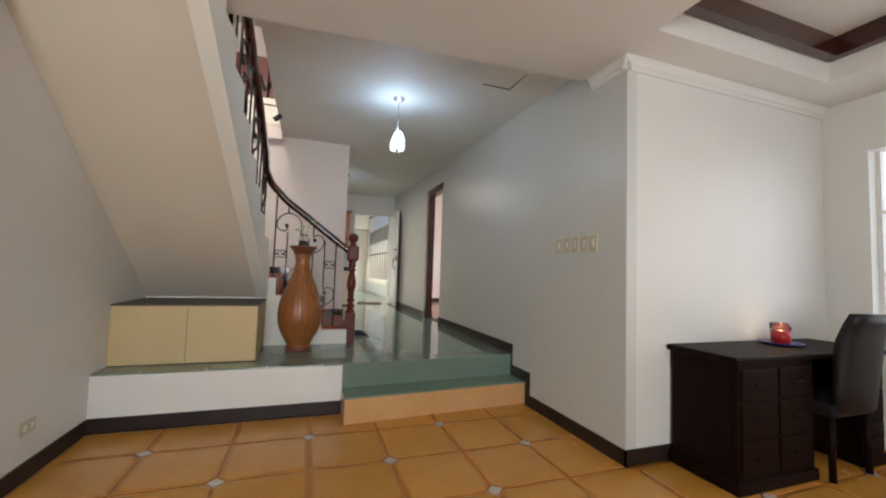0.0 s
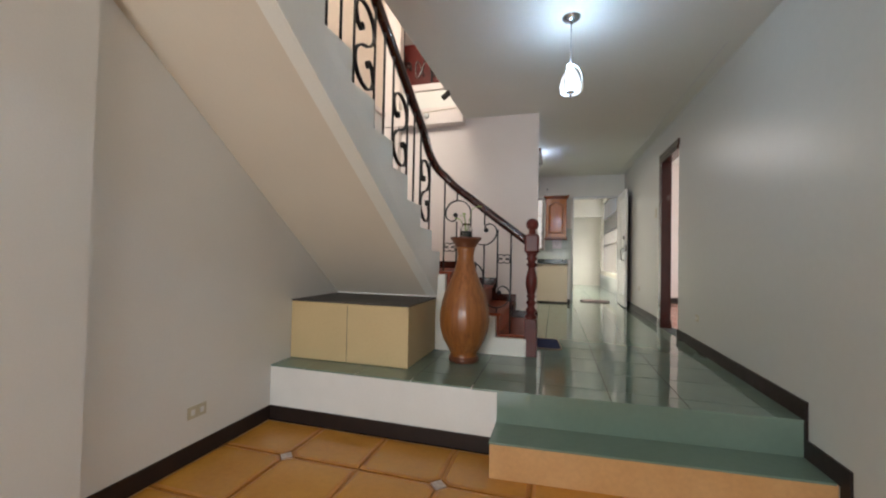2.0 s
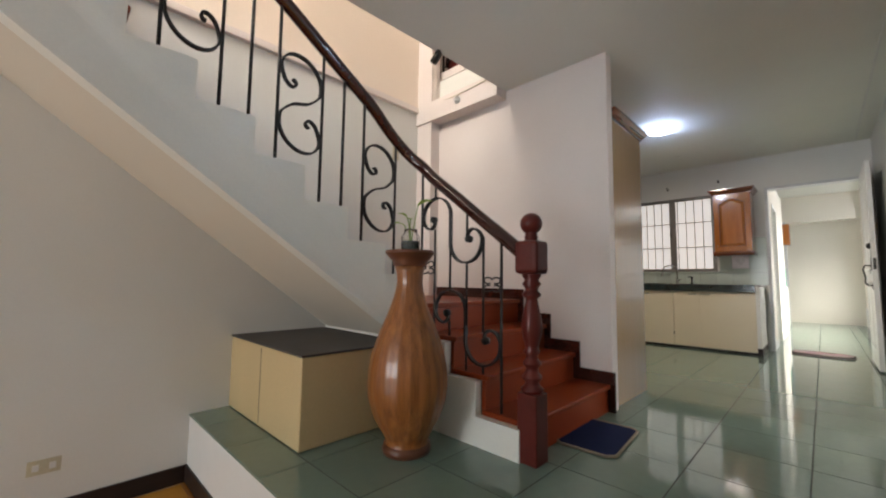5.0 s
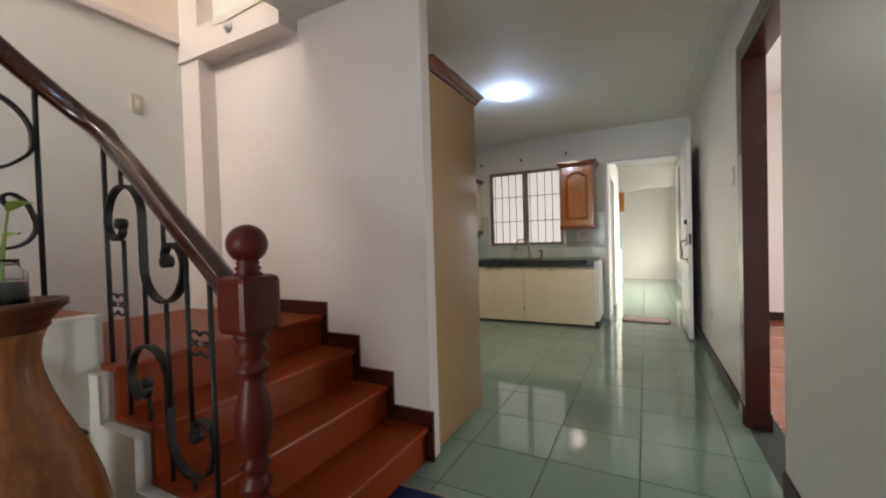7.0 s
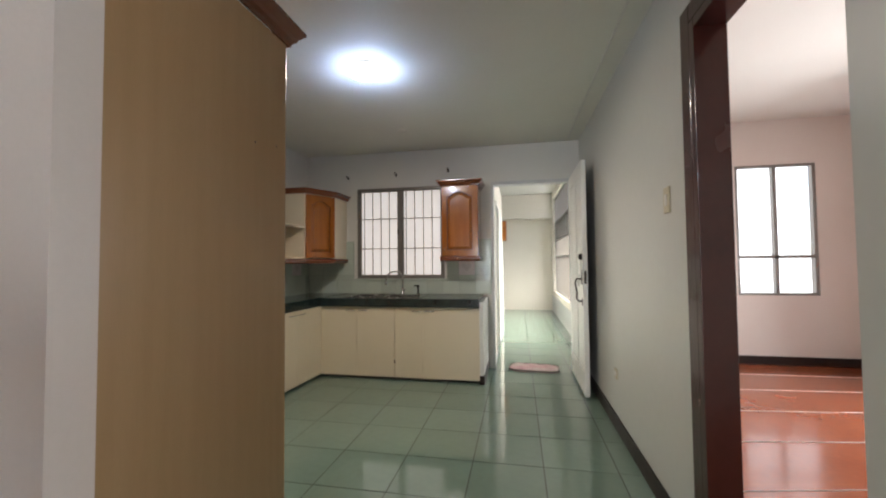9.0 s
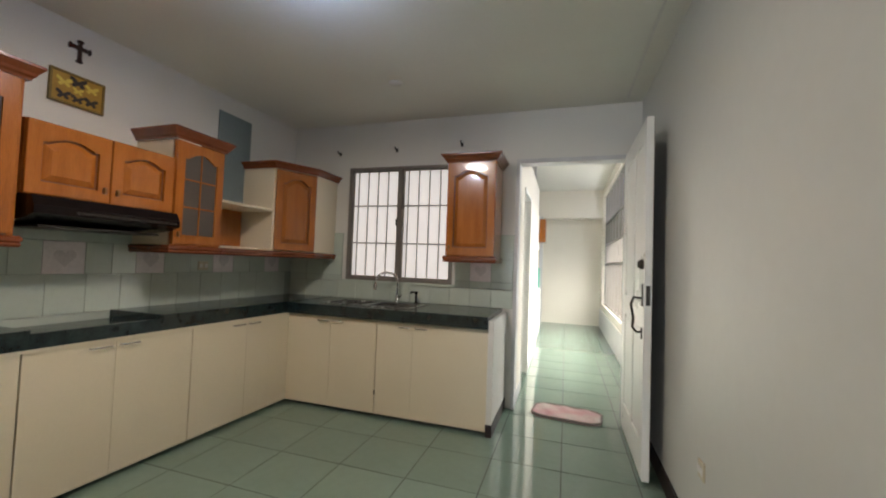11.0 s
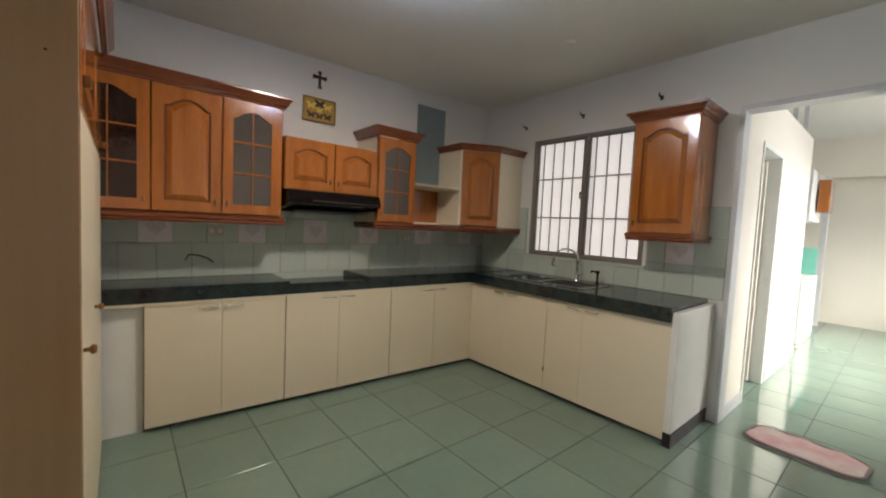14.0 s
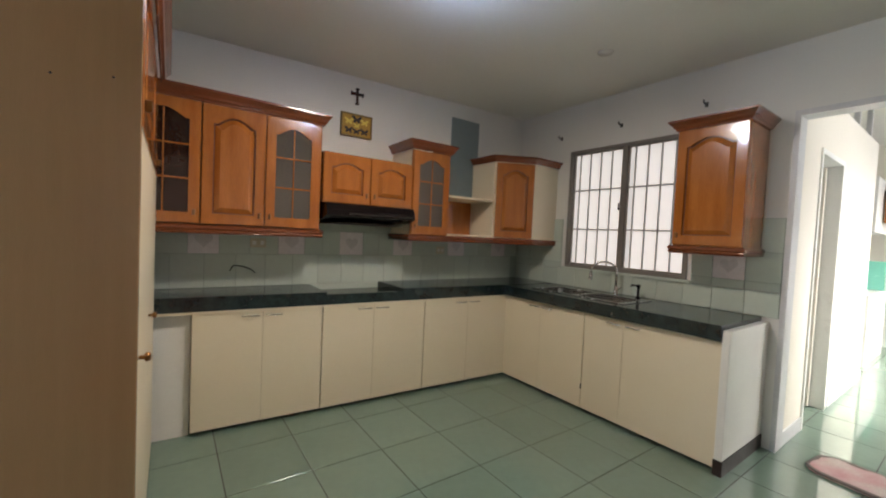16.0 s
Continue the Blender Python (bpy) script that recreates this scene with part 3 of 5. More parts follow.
def long_s(u0, u1, lo, hi):
    c, mid, w = (u0 + u1) / 2, (lo + hi) / 2, (u1 - u0) / 4
    hook = [(u0 + 0.80 * w, hi - 1.12 * w), (u0 + 0.88 * w, hi - 1.38 * w), (u0 + 0.58 * w, hi - 1.60 * w), (u0 + 0.20 * w, hi - 1.45 * w)]
    hook += [(u0 + w - w * math.cos(math.radians(d)), hi - w + w * math.sin(math.radians(d))) for d in range(-8, 181, 18)]
    pts = hook + [(c, mid)] + [(2 * c - u, lo + hi - v) for u, v in hook][::-1]
    rpart("scroll", tube(B(), flow([(u, 4.815, v) for u, v in pts]), 0.008, 4, flat=(0.013, 0.0055)), M["iron"])
    for u, v in (pts[0], pts[-1]):
        rpart("scroll_knob", tube(B(), [(u, 4.80, v), (u, 4.83, v)], 0.021, 10), M["iron"])


long_s(-0.452, 0.045, 1.415, 1.837)
long_s(-0.325, 0.175, 0.835, 1.25)
for x in (-0.465, 0.18):
    rpart("baluster", tube(B(), [(x, 4.815, step_top(x) - 0.01), (x, 4.815, rail_under(x))], 0.0085, 8), M["iron"])
for x, z0, z1 in ((-0.34, 1.835, rail_under(-0.34)), (-0.34, step_top(-0.34) - 0.01, 1.635), (-0.205, 1.24, 1.60), (-0.205, step_top(-0.205) - 0.01, 1.06), (-0.07, 1.60, rail_under(-0.07)),
                  (-0.07, 1.05, 1.42), (-0.07, step_top(-0.07) - 0.01, 0.93), (0.055, 1.02, 1.56), (0.055, step_top(0.055) - 0.01, 0.84)):
    rpart("short_bar", tube(B(), [(x, 4.815, z0), (x, 4.815, z1)], 0.0075, 8), M["iron"])
for cx, cz in ((0.117, 1.288), (-0.405, 1.39)):
    for sx in (-1, 1):
        for sz in (-1, 1):
            pts = [(cx + sx * (0.028 + 0.028 * math.cos(math.radians(d))), 4.815, cz + sz * (0.022 + 0.018 * math.sin(math.radians(d)))) for d in range(-120, 200, 32)]
            rpart("small_scroll", tube(B(), pts, 0.005, 6), M["iron"])

# ---- things on the platform ----
box = thing("storage_box", (-1.04, 4.40, P), "large tan cardboard-covered box with a dark top under the stairs", "box")
bm = bx(-0.53, 0.53, -0.37, 0.34, 0.004, 0.478, bevel=0.006)
part("body", bm, M["card"], box)
part("lid", bx(-0.535, 0.535, -0.375, 0.345, 0.478, 0.490, bevel=0.003), M["boxtop"], box, "dark brown worn top sheet")
bm = B()
cube(bm, -0.002, 0.002, -0.372, -0.369, 0.02, 0.46)
part("seam", bm, M["boxtop"], box)

vase = thing("floor_vase", (-0.165, 4.455, P), "tall carved brown wooden floor vase with ribbed belly", "vase")
vp = [(0.112, 0.0), (0.118, 0.02), (0.112, 0.045), (0.106, 0.06), (0.128, 0.10), (0.174, 0.18), (0.203, 0.27), (0.211, 0.344), (0.207, 0.42), (0.192, 0.50), (0.168, 0.578), (0.139, 0.65), (0.112, 0.715), (0.089, 0.78), (0.073, 0.84), (0.068, 0.88), (0.073, 0.93), (0.084, 0.962)]
part("body", lathe(B(), vp, seg=120, ripple=0.007, lobes=20), M["vase"], vase)
part("rim", lathe(B(), [(0.084, 0.96), (0.094, 0.972), (0.092, 0.982), (0.124, 1.022), (0.132, 1.028), (0.133, 1.045), (0.120, 1.046), (0.115, 1.02), (0.002, 1.02)], seg=40), M["vasedark"], vase, "darker flared wooden rim")
part("foot", lathe(B(), [(0.122, 0.0), (0.128, 0.02), (0.122, 0.045), (0.05, 0.05)], seg=40), M["vasedark"], vase)
jar = thing("plant_jar", (-0.165, 4.455, P + 1.022), "clear glass jar of water with pale green sprigs on the vase", "plant jar")
g = part("jar", lathe(B(), [(0.05, 0), (0.052, 0.01), (0.052, 0.10), (0.036, 0.118), (0.036, 0.14), (0.033, 0.14), (0.033, 0.118), (0.048, 0.10), (0.048, 0.008), (0.002, 0.006)], seg=28), M["glass"], jar)
g.visible_shadow = False
part("water", lathe(B(), [(0.002, 0.008), (0.0475, 0.009), (0.0475, 0.075), (0.002, 0.075)], seg=28), M["murk"], jar, "murky dark water and roots")


def leaf_mesh(length, width):
    bm = B()
    n = 6
    left, right, mid = [], [], []
    for i in range(n + 1):
        u = i / n
        w = width * math.sin(math.pi * min(1, u * 0.94 + 0.06)) ** 0.8 / 2
        z = 0.25 * length * math.sin(u * 2.2)
        mid.append(bm.verts.new((u * length, 0, z - 0.004)))
        left.append(bm.verts.new((u * length, w, z + 0.12 * w)))
        right.append(bm.verts.new((u * length, -w, z + 0.12 * w)))
    for i in range(n):
        bm.faces.new((mid[i], mid[i + 1], left[i + 1], left[i]))
        bm.faces.new((right[i], right[i + 1], mid[i + 1], mid[i]))
    return bm


for a, h, ln, tx in ((0.3, 0.27, 0.085, 0.05), (2.4, 0.20, 0.065, -0.02), (3.6, 0.17, 0.06, -0.045), (4.6, 0.21, 0.055, -0.01)):
    top = (tx, 0.02 * math.sin(a), h)
    st = part("stem", tube(B(), [(0.0, 0, 0.03), (tx * 0.3, 0, 0.12), (tx * 0.8, 0.01 * math.sin(a), h * 0.85), top], 0.003, 6), M["stem"], jar)
    bm = leaf_mesh(ln, ln * 0.55)
    bm.transform(Matrix.Translation(top) @ Matrix.Rotation(a, 4, "Z"))
    part("leaf", bm, M["leaf"], jar)

doormat = thing("door_mat", (0.47, 5.36, P), "navy blue cloth mat with tan edging before the stairs", "mat")
bm = B()
prism(bm, [(-0.15, -0.22), (-0.12, -0.24), (0.12, -0.245), (0.155, -0.21), (0.15, 0.21), (0.12, 0.24), (-0.12, 0.245), (-0.15, 0.22)], 0.001, 0.012)
bm.transform(Matrix.Rotation(radians(4), 4, "Z"))
part("cloth", bm, M["mat_blue"], doormat)
bm = tube(B(), [Matrix.Rotation(radians(4), 3, "Z") @ Vector((x, y, 0.009)) for x, y in [(-0.155, -0.22), (-0.12, -0.245), (0.12, -0.25), (0.16, -0.21), (0.155, 0.21), (0.12, 0.245), (-0.12, 0.25), (-0.155, 0.22), (-0.155, -0.22)]], 0.008, 6)
part("edging", bm, M["mat_trim"], doormat)

pend = thing("pendant_lamp", (0.655, 3.98, 2.963), "lit white glass pendant lamp with a chrome rose", "lamp")
part("rose", lathe(B(), [(0.02, -0.035), (0.05, -0.02), (0.062, -0.006), (0.062, 0.0)], seg=28), M["steel"], pend)
part("rod", tube(B(), [(0, 0, -0.03), (0, 0, -0.34)], 0.004, 8), M["steel"], pend)
part("shade", lathe(B(), [(0.022, -0.36), (0.04, -0.385), (0.06, -0.43), (0.072, -0.48), (0.066, -0.525), (0.063, -0.525), (0.069, -0.48), (0.057, -0.432), (0.037, -0.389), (0.02, -0.365)], seg=28), M["shade"], pend)
part("finial", lathe(B(), [(0.002, -0.56), (0.012, -0.545), (0.006, -0.53), (0.03, -0.525), (0.03, -0.52), (0.002, -0.52)], seg=16), M["steel"], pend)
for s in (0, 1, 2):
    a = s * 2.094
    pts = [(0.075 * math.cos(a) * k, 0.075 * math.sin(a) * k, z) for k, z in ((0.2, -0.33), (0.6, -0.345), (0.95, -0.40), (1.05, -0.48), (0.95, -0.53))]
    part("arm", tube(B(), pts, 0.004, 6), M["plastic_w"], pend)

# ---- kitchen ----
ROT = Matrix.Rotation(radians(90), 4, "Z")


def raised_door(parent, m, w, h, glazed=False, arch=0.05, knob="r", material=None, cols=2, rows=3, pane="cabglass"):
    """A cabinet door w x h; local x across, z up, its face towards -y. m places its lower left corner."""
    material = material or M["oak"]
    sw, rw, n = min(0.06, 0.2 * w), 0.065, 12
    bm = B()
    curve = [(sw + (w - 2 * sw) * i / n, h - rw - arch * (1 - math.sin(math.pi * min(1, max(0, (i / n - 0.08) / 0.84))))) for i in range(n + 1)]
    inner = [(sw, rw), (w - sw, rw)] + curve[::-1]
    outer = [(0, 0), (w, 0)] + [(w * (1 - i / n), h) for i in range(n + 1)]
    loops = [[bm.verts.new((x, y, z)) for x, z in pts] for y, pts in ((-0.022, inner), (-0.022, [(min(max(x, 0.003), w - 0.003), min(max(z, 0.003), h - 0.003)) for x, z in outer]), (-0.019, outer), (0.0, outer), (0.0, inner))]
    for p, q in zip(loops, loops[1:] + loops[:1]):
        for i in range(len(p)):
            j = (i + 1) % len(p)
            bm.faces.new((p[i], p[j], q[j], q[i]))
    bmesh.ops.recalc_face_normals(bm, faces=bm.faces[:])
    bm.transform(m)
    door = part("door", bm, material, parent)
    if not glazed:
        # darker brown field that shows in the gap round the raised panel
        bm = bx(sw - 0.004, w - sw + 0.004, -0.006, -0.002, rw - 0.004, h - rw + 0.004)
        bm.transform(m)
        part("field", bm, M["oakdark"], door, "darker groove")
    if glazed:
        bm = bx(sw, w - sw, -0.012, -0.008, rw, h - rw * 0.6)
        bm.transform(m)
        part("pane", bm, M[pane], door, "glass pane with the dark cabinet inside in its colour")
        for i in range(1, cols):
            x = sw + (w - 2 * sw) * i / cols
            bm = bx(x - 0.004, x + 0.004, -0.020, -0.012, rw, h - rw - 0.002, bevel=0.002)
            bm.transform(m)
            part("muntin", bm, material, door)
        for i in range(1, rows):
            z = rw + (h - 2 * rw) * i / rows
            bm = bx(sw, w - sw, -0.019, -0.012, z - 0.005, z + 0.005, bevel=0.002)
            bm.transform(m)
            part("muntin", bm, material, door)
    else:
        bm = B()
        def ring(inset, y):
            c = [(sw + inset + (w - 2 * sw - 2 * inset) * i / n, h - rw - inset - arch * (1 - math.sin(math.pi * min(1, max(0, (i / n - 0.08) / 0.84))))) for i in range(n + 1)]
            return [bm.verts.new((x, y, z)) for x, z in [(w - sw - inset, rw + inset), (sw + inset, rw + inset), *c]]
        a, b2, c2 = ring(0.009, -0.006), ring(0.014, -0.010), ring(0.038, -0.024)
        for p, q in ((a, b2), (b2, c2)):
            for i in range(len(p)):
                j = (i + 1) % len(p)
                bm.faces.new((p[i], p[j], q[j], q[i]))
        bm.faces.new(c2)
        bmesh.ops.recalc_face_normals(bm, faces=bm.faces[:])
        bm.transform(m)
        part("raised_panel", bm, material, door)
    if knob:
        x = w - 0.03 if knob == "r" else 0.03
        bm = bx(x - 0.008, x + 0.008, -0.040, -0.022, 0.05, 0.085, bevel=0.004)
        bm.transform(m)
        part("knob", bm, M["brass"], door, "small antique brass knob")
    return door


def crown(parent, path, z, out=0.045, high=0.075, material=None):
    """A stepped moulding along an open path in x, y (to its right hand), from z up."""
    prof = [(0, 0), (0.008, 0), (0.010, 0.012), (out * 0.45, 0.022), (out * 0.55, 0.035), (out * 0.95, high * 0.8), (out, high * 0.82), (out, high), (0, high)]
    bm = B()
    pts = [Vector(p) for p in path]
    rings = []
    for i, p in enumerate(pts):
        d0 = (pts[i] - pts[i - 1]).normalized() if i else (pts[1] - pts[0]).normalized()
        d1 = (pts[i + 1] - pts[i]).normalized() if i < len(pts) - 1 else d0
        n0, n1 = Vector((d0.y, -d0.x)), Vector((d1.y, -d1.x))
        nn = (n0 + n1).normalized()
        k = 1 / max(0.4, nn.dot(n0))
        rings.append([bm.verts.new((p.x + nn.x * a * k, p.y + nn.y * a * k, z + b)) for a, b in prof])
    for r0, r1 in zip(rings, rings[1:]):
        for i in range(len(prof)):
            j = (i + 1) % len(prof)
            bm.faces.new((r0[i], r0[j], r1[j], r1[i]))
    bm.faces.new(rings[0])
    bm.faces.new(rings[-1][::-1])
    bmesh.ops.recalc_face_normals(bm, faces=bm.faces[:])
    return part("crown", bm, material or M["redwood"], parent, "reddish stepped crown moulding")


def plinth_mould(parent, path, z):
    prof = [(0, 0), (0.010, 0), (0.018, 0.012), (0.012, 0.022), (0.020, 0.03), (0.020, 0.045), (0.010, 0.055), (0, 0.055)]
    bm = B()
    pts = [Vector(p) for p in path]
    rings = []
    for i, p in enumerate(pts):
        d0 = (pts[i] - pts[i - 1]).normalized() if i else (pts[1] - pts[0]).normalized()
        d1 = (pts[i + 1] - pts[i]).normalized() if i < len(pts) - 1 else d0
        n0, n1 = Vector((d0.y, -d0.x)), Vector((d1.y, -d1.x))
        nn = (n0 + n1).normalized()
        k = 1 / max(0.4, nn.dot(n0))
        rings.append([bm.verts.new((p.x + nn.x * a * k, p.y + nn.y * a * k, z + b)) for a, b in prof])
    for r0, r1 in zip(rings, rings[1:]):
        for i in range(len(prof)):
            j = (i + 1) % len(prof)
            bm.faces.new((r0[i], r0[j], r1[j], r1[i]))
    bm.faces.new(rings[0])
    bm.faces.new(rings[-1][::-1])
    bmesh.ops.recalc_face_normals(bm, faces=bm.faces[:])
    return part("base_moulding", bm, M["redwood"], parent, "reddish base moulding")


XF = -1.145
G = "kitchen wall cabinets"


def wall_door(parent, y, z, w, h, **kw):
    return raised_door(parent, Matrix.Translation((XF, y, z)) @ ROT, w, h, **kw)


# long cabinet with two glass doors and one panel door
c1 = thing("wall_cabinet", (0, 0, 0), "orange varnished wooden wall cabinet with arched panel and glass doors", "cabinet", G)
part("body", bx(XK, XF - 0.001, 6.48, 7.599, 1.74, 2.50, bevel=0.002), M["cabin"], c1)
part("face_frame", bx(XF - 0.02, XF + 0.001, 7.585, 7.610, 1.74, 2.50), M["oak"], c1)
part("side", bx(XK, XF - 0.02, 7.600, 7.612, 1.74, 2.50), M["oak"], c1)
wall_door(c1, 6.49, 1.755, 0.375, 0.74, glazed=True, knob="r", pane="darkglass")
wall_door(c1, 6.872, 1.755, 0.360, 0.74, knob="r")
wall_door(c1, 7.238, 1.755, 0.355, 0.74, glazed=True, knob="l")
crown(c1, [(XF + 0.02, 6.48), (XF + 0.02, 7.615), (XK, 7.615)][::1], 2.495)
plinth_mould(c1, [(XF + 0.008, 6.48), (XF + 0.008, 7.615), (XK, 7.615)], 1.692)

# short cabinet over the hood
c2 = thing("wall_cabinet", (0, 0, 0), "short orange wooden wall cabinet with two arched doors over the hood", "cabinet", G)
part("body", bx(XK, XF - 0.001, 7.622, 8.366, 1.955, 2.325), M["oak"], c2)
wall_door(c2, 7.625, 1.958, 0.367, 0.365, arch=0.035, knob="r")
wall_door(c2, 7.998, 1.958, 0.365, 0.365, arch=0.035, knob="l")
hood = thing("range_hood", (0, 0, 0), "slim black range hood under the short cabinet", "range hood")
bm = slab(B(), [(XK, 1.95), (XF + 0.07, 1.95), (XF + 0.10, 1.90), (XF + 0.10, 1.86), (XF + 0.02, 1.835), (XK, 1.80)], "y", 7.63, 8.36)
part("shell", bm, M["black"], hood)
part("front_strip", bx(XF + 0.099, XF + 0.104, 7.80, 8.34, 1.872, 1.885), M["blackmetal"], hood)
part("filter", bx(XK + 0.05, XF, 7.70, 8.30, 1.800, 1.812), M["blackmetal"], hood)

# tall narrow glass cabinet
c3 = thing("wall_cabinet", (0, 0, 0), "narrow tall orange wooden wall cabinet with an arched glass door", "cabinet", G)
part("body", bx(XK, XF - 0.001, 8.372, 8.755, 1.74, 2.46), M["cream"], c3)
part("face_frame", bx(XF - 0.015, XF + 0.001, 8.372, 8.755, 1.74, 2.46), M["oak"], c3)
wall_door(c3, 8.378, 1.755, 0.372, 0.70, glazed=True, knob="l", cols=2, rows=3)
crown(c3, [(XK, 8.366), (XF + 0.02, 8.366), (XF + 0.02, 8.760), (XK, 8.760)][::1], 2.46)
plinth_mould(c3, [(XK, 8.368), (XF + 0.008, 8.368), (XF + 0.008, 8.757)], 1.692)

# open shelf
c4 = thing("open_shelf", (0, 0, 0), "open cream-edged wall shelf between two cabinets", "shelf")
part("back", bx(XK, XK + 0.012, 8.762, 9.30, 1.765, 2.10), M["oak"], c4)
part("board", bx(XK, XF + 0.004, 8.762, 9.30, 2.095, 2.115, bevel=0.002), M["cream"], c4)
part("board", bx(XK, XF + 0.004, 8.762, 9.30, 1.747, 1.765, bevel=0.002), M["cream"], c4)
plinth_mould(c4, [(XF + 0.008, 8.760), (XF + 0.008, 9.30)], 1.692)

# corner cabinet with a slanted door
c5 = thing("wall_cabinet", (0, 0, 0), "corner wall cabinet with cream sides and a slanted arched wooden door", "cabinet", G)
pa, pb = Vector((XF, 9.325)), Vector((-0.965, 9.66))
part("body", prism(B(), [(XK, 9.305), (pa.x - 0.005, 9.305), (pa.x, pa.y), (pb.x, pb.y), (pb.x, YW), (XK, YW)], 1.74, 2.49), M["cream"], c5)
dv = (pb - pa)
ang = math.atan2(dv.y, dv.x)
raised_door(c5, Matrix.Translation((pa.x, pa.y, 1.755)) @ Matrix.Rotation(ang, 4, "Z"), dv.length, 0.73, knob="", arch=0.05)
crown(c5, [(XK, 9.303), (pa.x + 0.01, 9.303), (pb.x + 0.012, pb.y - 0.01), (pb.x + 0.012, YW)], 2.49, high=0.06)
plinth_mould(c5, [(pa.x + 0.004, 9.303), (pb.x + 0.006, pb.y), (pb.x + 0.006, YW)], 1.692)

# single cabinet by the door
c6 = thing("wall_cabinet", (0, 0, 0), "single orange wooden wall cabinet with an arched door beside the doorway", "cabinet", G)
part("body", bx(0.365, 0.785, 9.675, YW, 1.76, 2.565, bevel=0.002), M["oak"], c6)
raised_door(c6, Matrix.Translation((0.367, 9.675, 1.765)), 0.416, 0.795, knob="l", arch=0.05)
crown(c6, [(0.362, YW), (0.362, 9.655), (0.788, 9.655), (0.788, YW)], 2.56, out=0.05, high=0.07)
plinth_mould(c6, [(0.363, YW), (0.363, 9.665), (0.787, 9.665), (0.787, YW)], 1.705)

# base cabinets: the left run is slightly out of line with the wall
SK = 0.048


def xf(y):
    return -0.995 - (9.42 - y) * SK


BG = "kitchen base cabinets"
LEFT = [(6.84, 7.24, 7.632), (7.638, 8.03, 8.48), (8.486, 8.93, 9.40)]


def flat_door(parent, m, w, h, handle=0):
    bm = bx(0.001, w - 0.001, -0.018, 0, 0, h, bevel=0.001)
    bm.transform(m)
    d = part("door", bm, M["cream"], parent)
    if handle:
        x0 = w - 0.125 if handle > 0 else 0.02
        bm = tube(B(), [(x0, -0.018, h - 0.035), (x0 + 0.006, -0.036, h - 0.035), (x0 + 0.095, -0.036, h - 0.035), (x0 + 0.10, -0.018, h - 0.035)], 0.0045, 6)
        bm.transform(m)
        part("handle", bm, M["steel"], d, "slim metal bar handle")
    return d


def run_matrix(y, z):
    return Matrix.Translation((xf(y), y, z)) @ Matrix.Rotation(math.atan2(1, SK), 4, "Z")


for a, b2, c in LEFT:
    u = thing("base_cabinet", (0, 0, P), "cream laminate base cabinet with two flat doors", "cabinet", BG)
    inv = Matrix.Translation((0, 0, -P))
    bm = prism(B(), [(XK, a), (xf(a) - 0.002, a), (xf(c) - 0.002, c), (XK, c)], P + 0.04, 1.205)
    bm.transform(inv)
    part("body", bm, M["cream"], u)
    bm = prism(B(), [(XK, a), (xf(a) - 0.04, a), (xf(c) - 0.04, c), (XK, c)], P, P + 0.04)
    bm.transform(inv)
    part("toe_kick", bm, M["base"], u)
    for s, e, hd in ((a, b2, 1), (b2, c, -1)):
        flat_door(u, inv @ run_matrix(s, P + 0.03), (e - s) / math.cos(math.atan(SK)), 0.75, hd)
filler = solid("filler_panel", prism(B(), [(XK, 6.62), (xf(6.62) - 0.03, 6.62), (xf(6.835) - 0.03, 6.835), (XK, 6.835)], P, 1.205), M["white"], "white painted block beside the base cabinets", "panel")

RIGHT = [(-0.98, -0.55, -0.115), (-0.11, 0.205, 0.812)]
YF = 9.40
for a, b2, c in RIGHT:
    u = thing("base_cabinet", (0, 0, P), "cream laminate sink cabinet with two flat doors", "cabinet", BG)
    bm = bx(a, c, YF + 0.002, YW, 0.04, 0.785)
    part("body", bm, M["cream"], u)
    part("toe_kick", bx(a, c, YF + 0.04, YW, 0, 0.04), M["base"], u)
    for s, e, hd in ((a, b2, 1), (b2, c, -1)):
        flat_door(u, Matrix.Translation((s, YF, 0.03)), e - s, 0.75, hd)
solid("keyhole_plate", bx(-0.118, -0.108, YF - 0.0205, YF - 0.0175, 0.60, 0.64), M["blackmetal"], "small dark lock plate on a cabinet door", "lock")
end = thing("counter_end_wall", (0.84, 9.70, P), "white plastered end wall of the kitchen counter with dark base", "partition")
part("wall", bx(-0.025, 0.018, -0.335, YW - 9.70, 0.09, 0.855, bevel=0.004), M["white"], end)
part("base_tile", bx(-0.027, 0.022, -0.339, YW - 9.70, 0, 0.09), M["base"], end)

# worktop
top = thing("worktop", (0, 0, 1.21), "dark green stone-tiled worktop running round the corner", "worktop")
for ya, yb, hz in ((6.62, 7.655, 0.092), (7.655, 8.27, 0.045), (8.27, 9.35, 0.098)):
    part("slab", prism(B(), [(XK, ya), (xf(ya) + 0.03, ya), (xf(yb) + 0.03, yb), (XK, yb)], 0, hz), M["stone"], top)
part("corner_slab", bx(XK, -0.962, 9.352, YW, 0, 0.095), M["stone"], top)
part("front_lip", prism(B(), [(xf(7.655) + 0.004, 7.657), (xf(7.655) + 0.028, 7.657), (xf(8.27) + 0.028, 8.268), (xf(8.27) + 0.004, 8.268)], 0.045, 0.075), M["stone"], top)
part("back_strip", bx(XK + 0.003, XK + 0.010, 7.66, 8.265, 0.045, 0.09), M["splash"], top, "pale green tile strip")
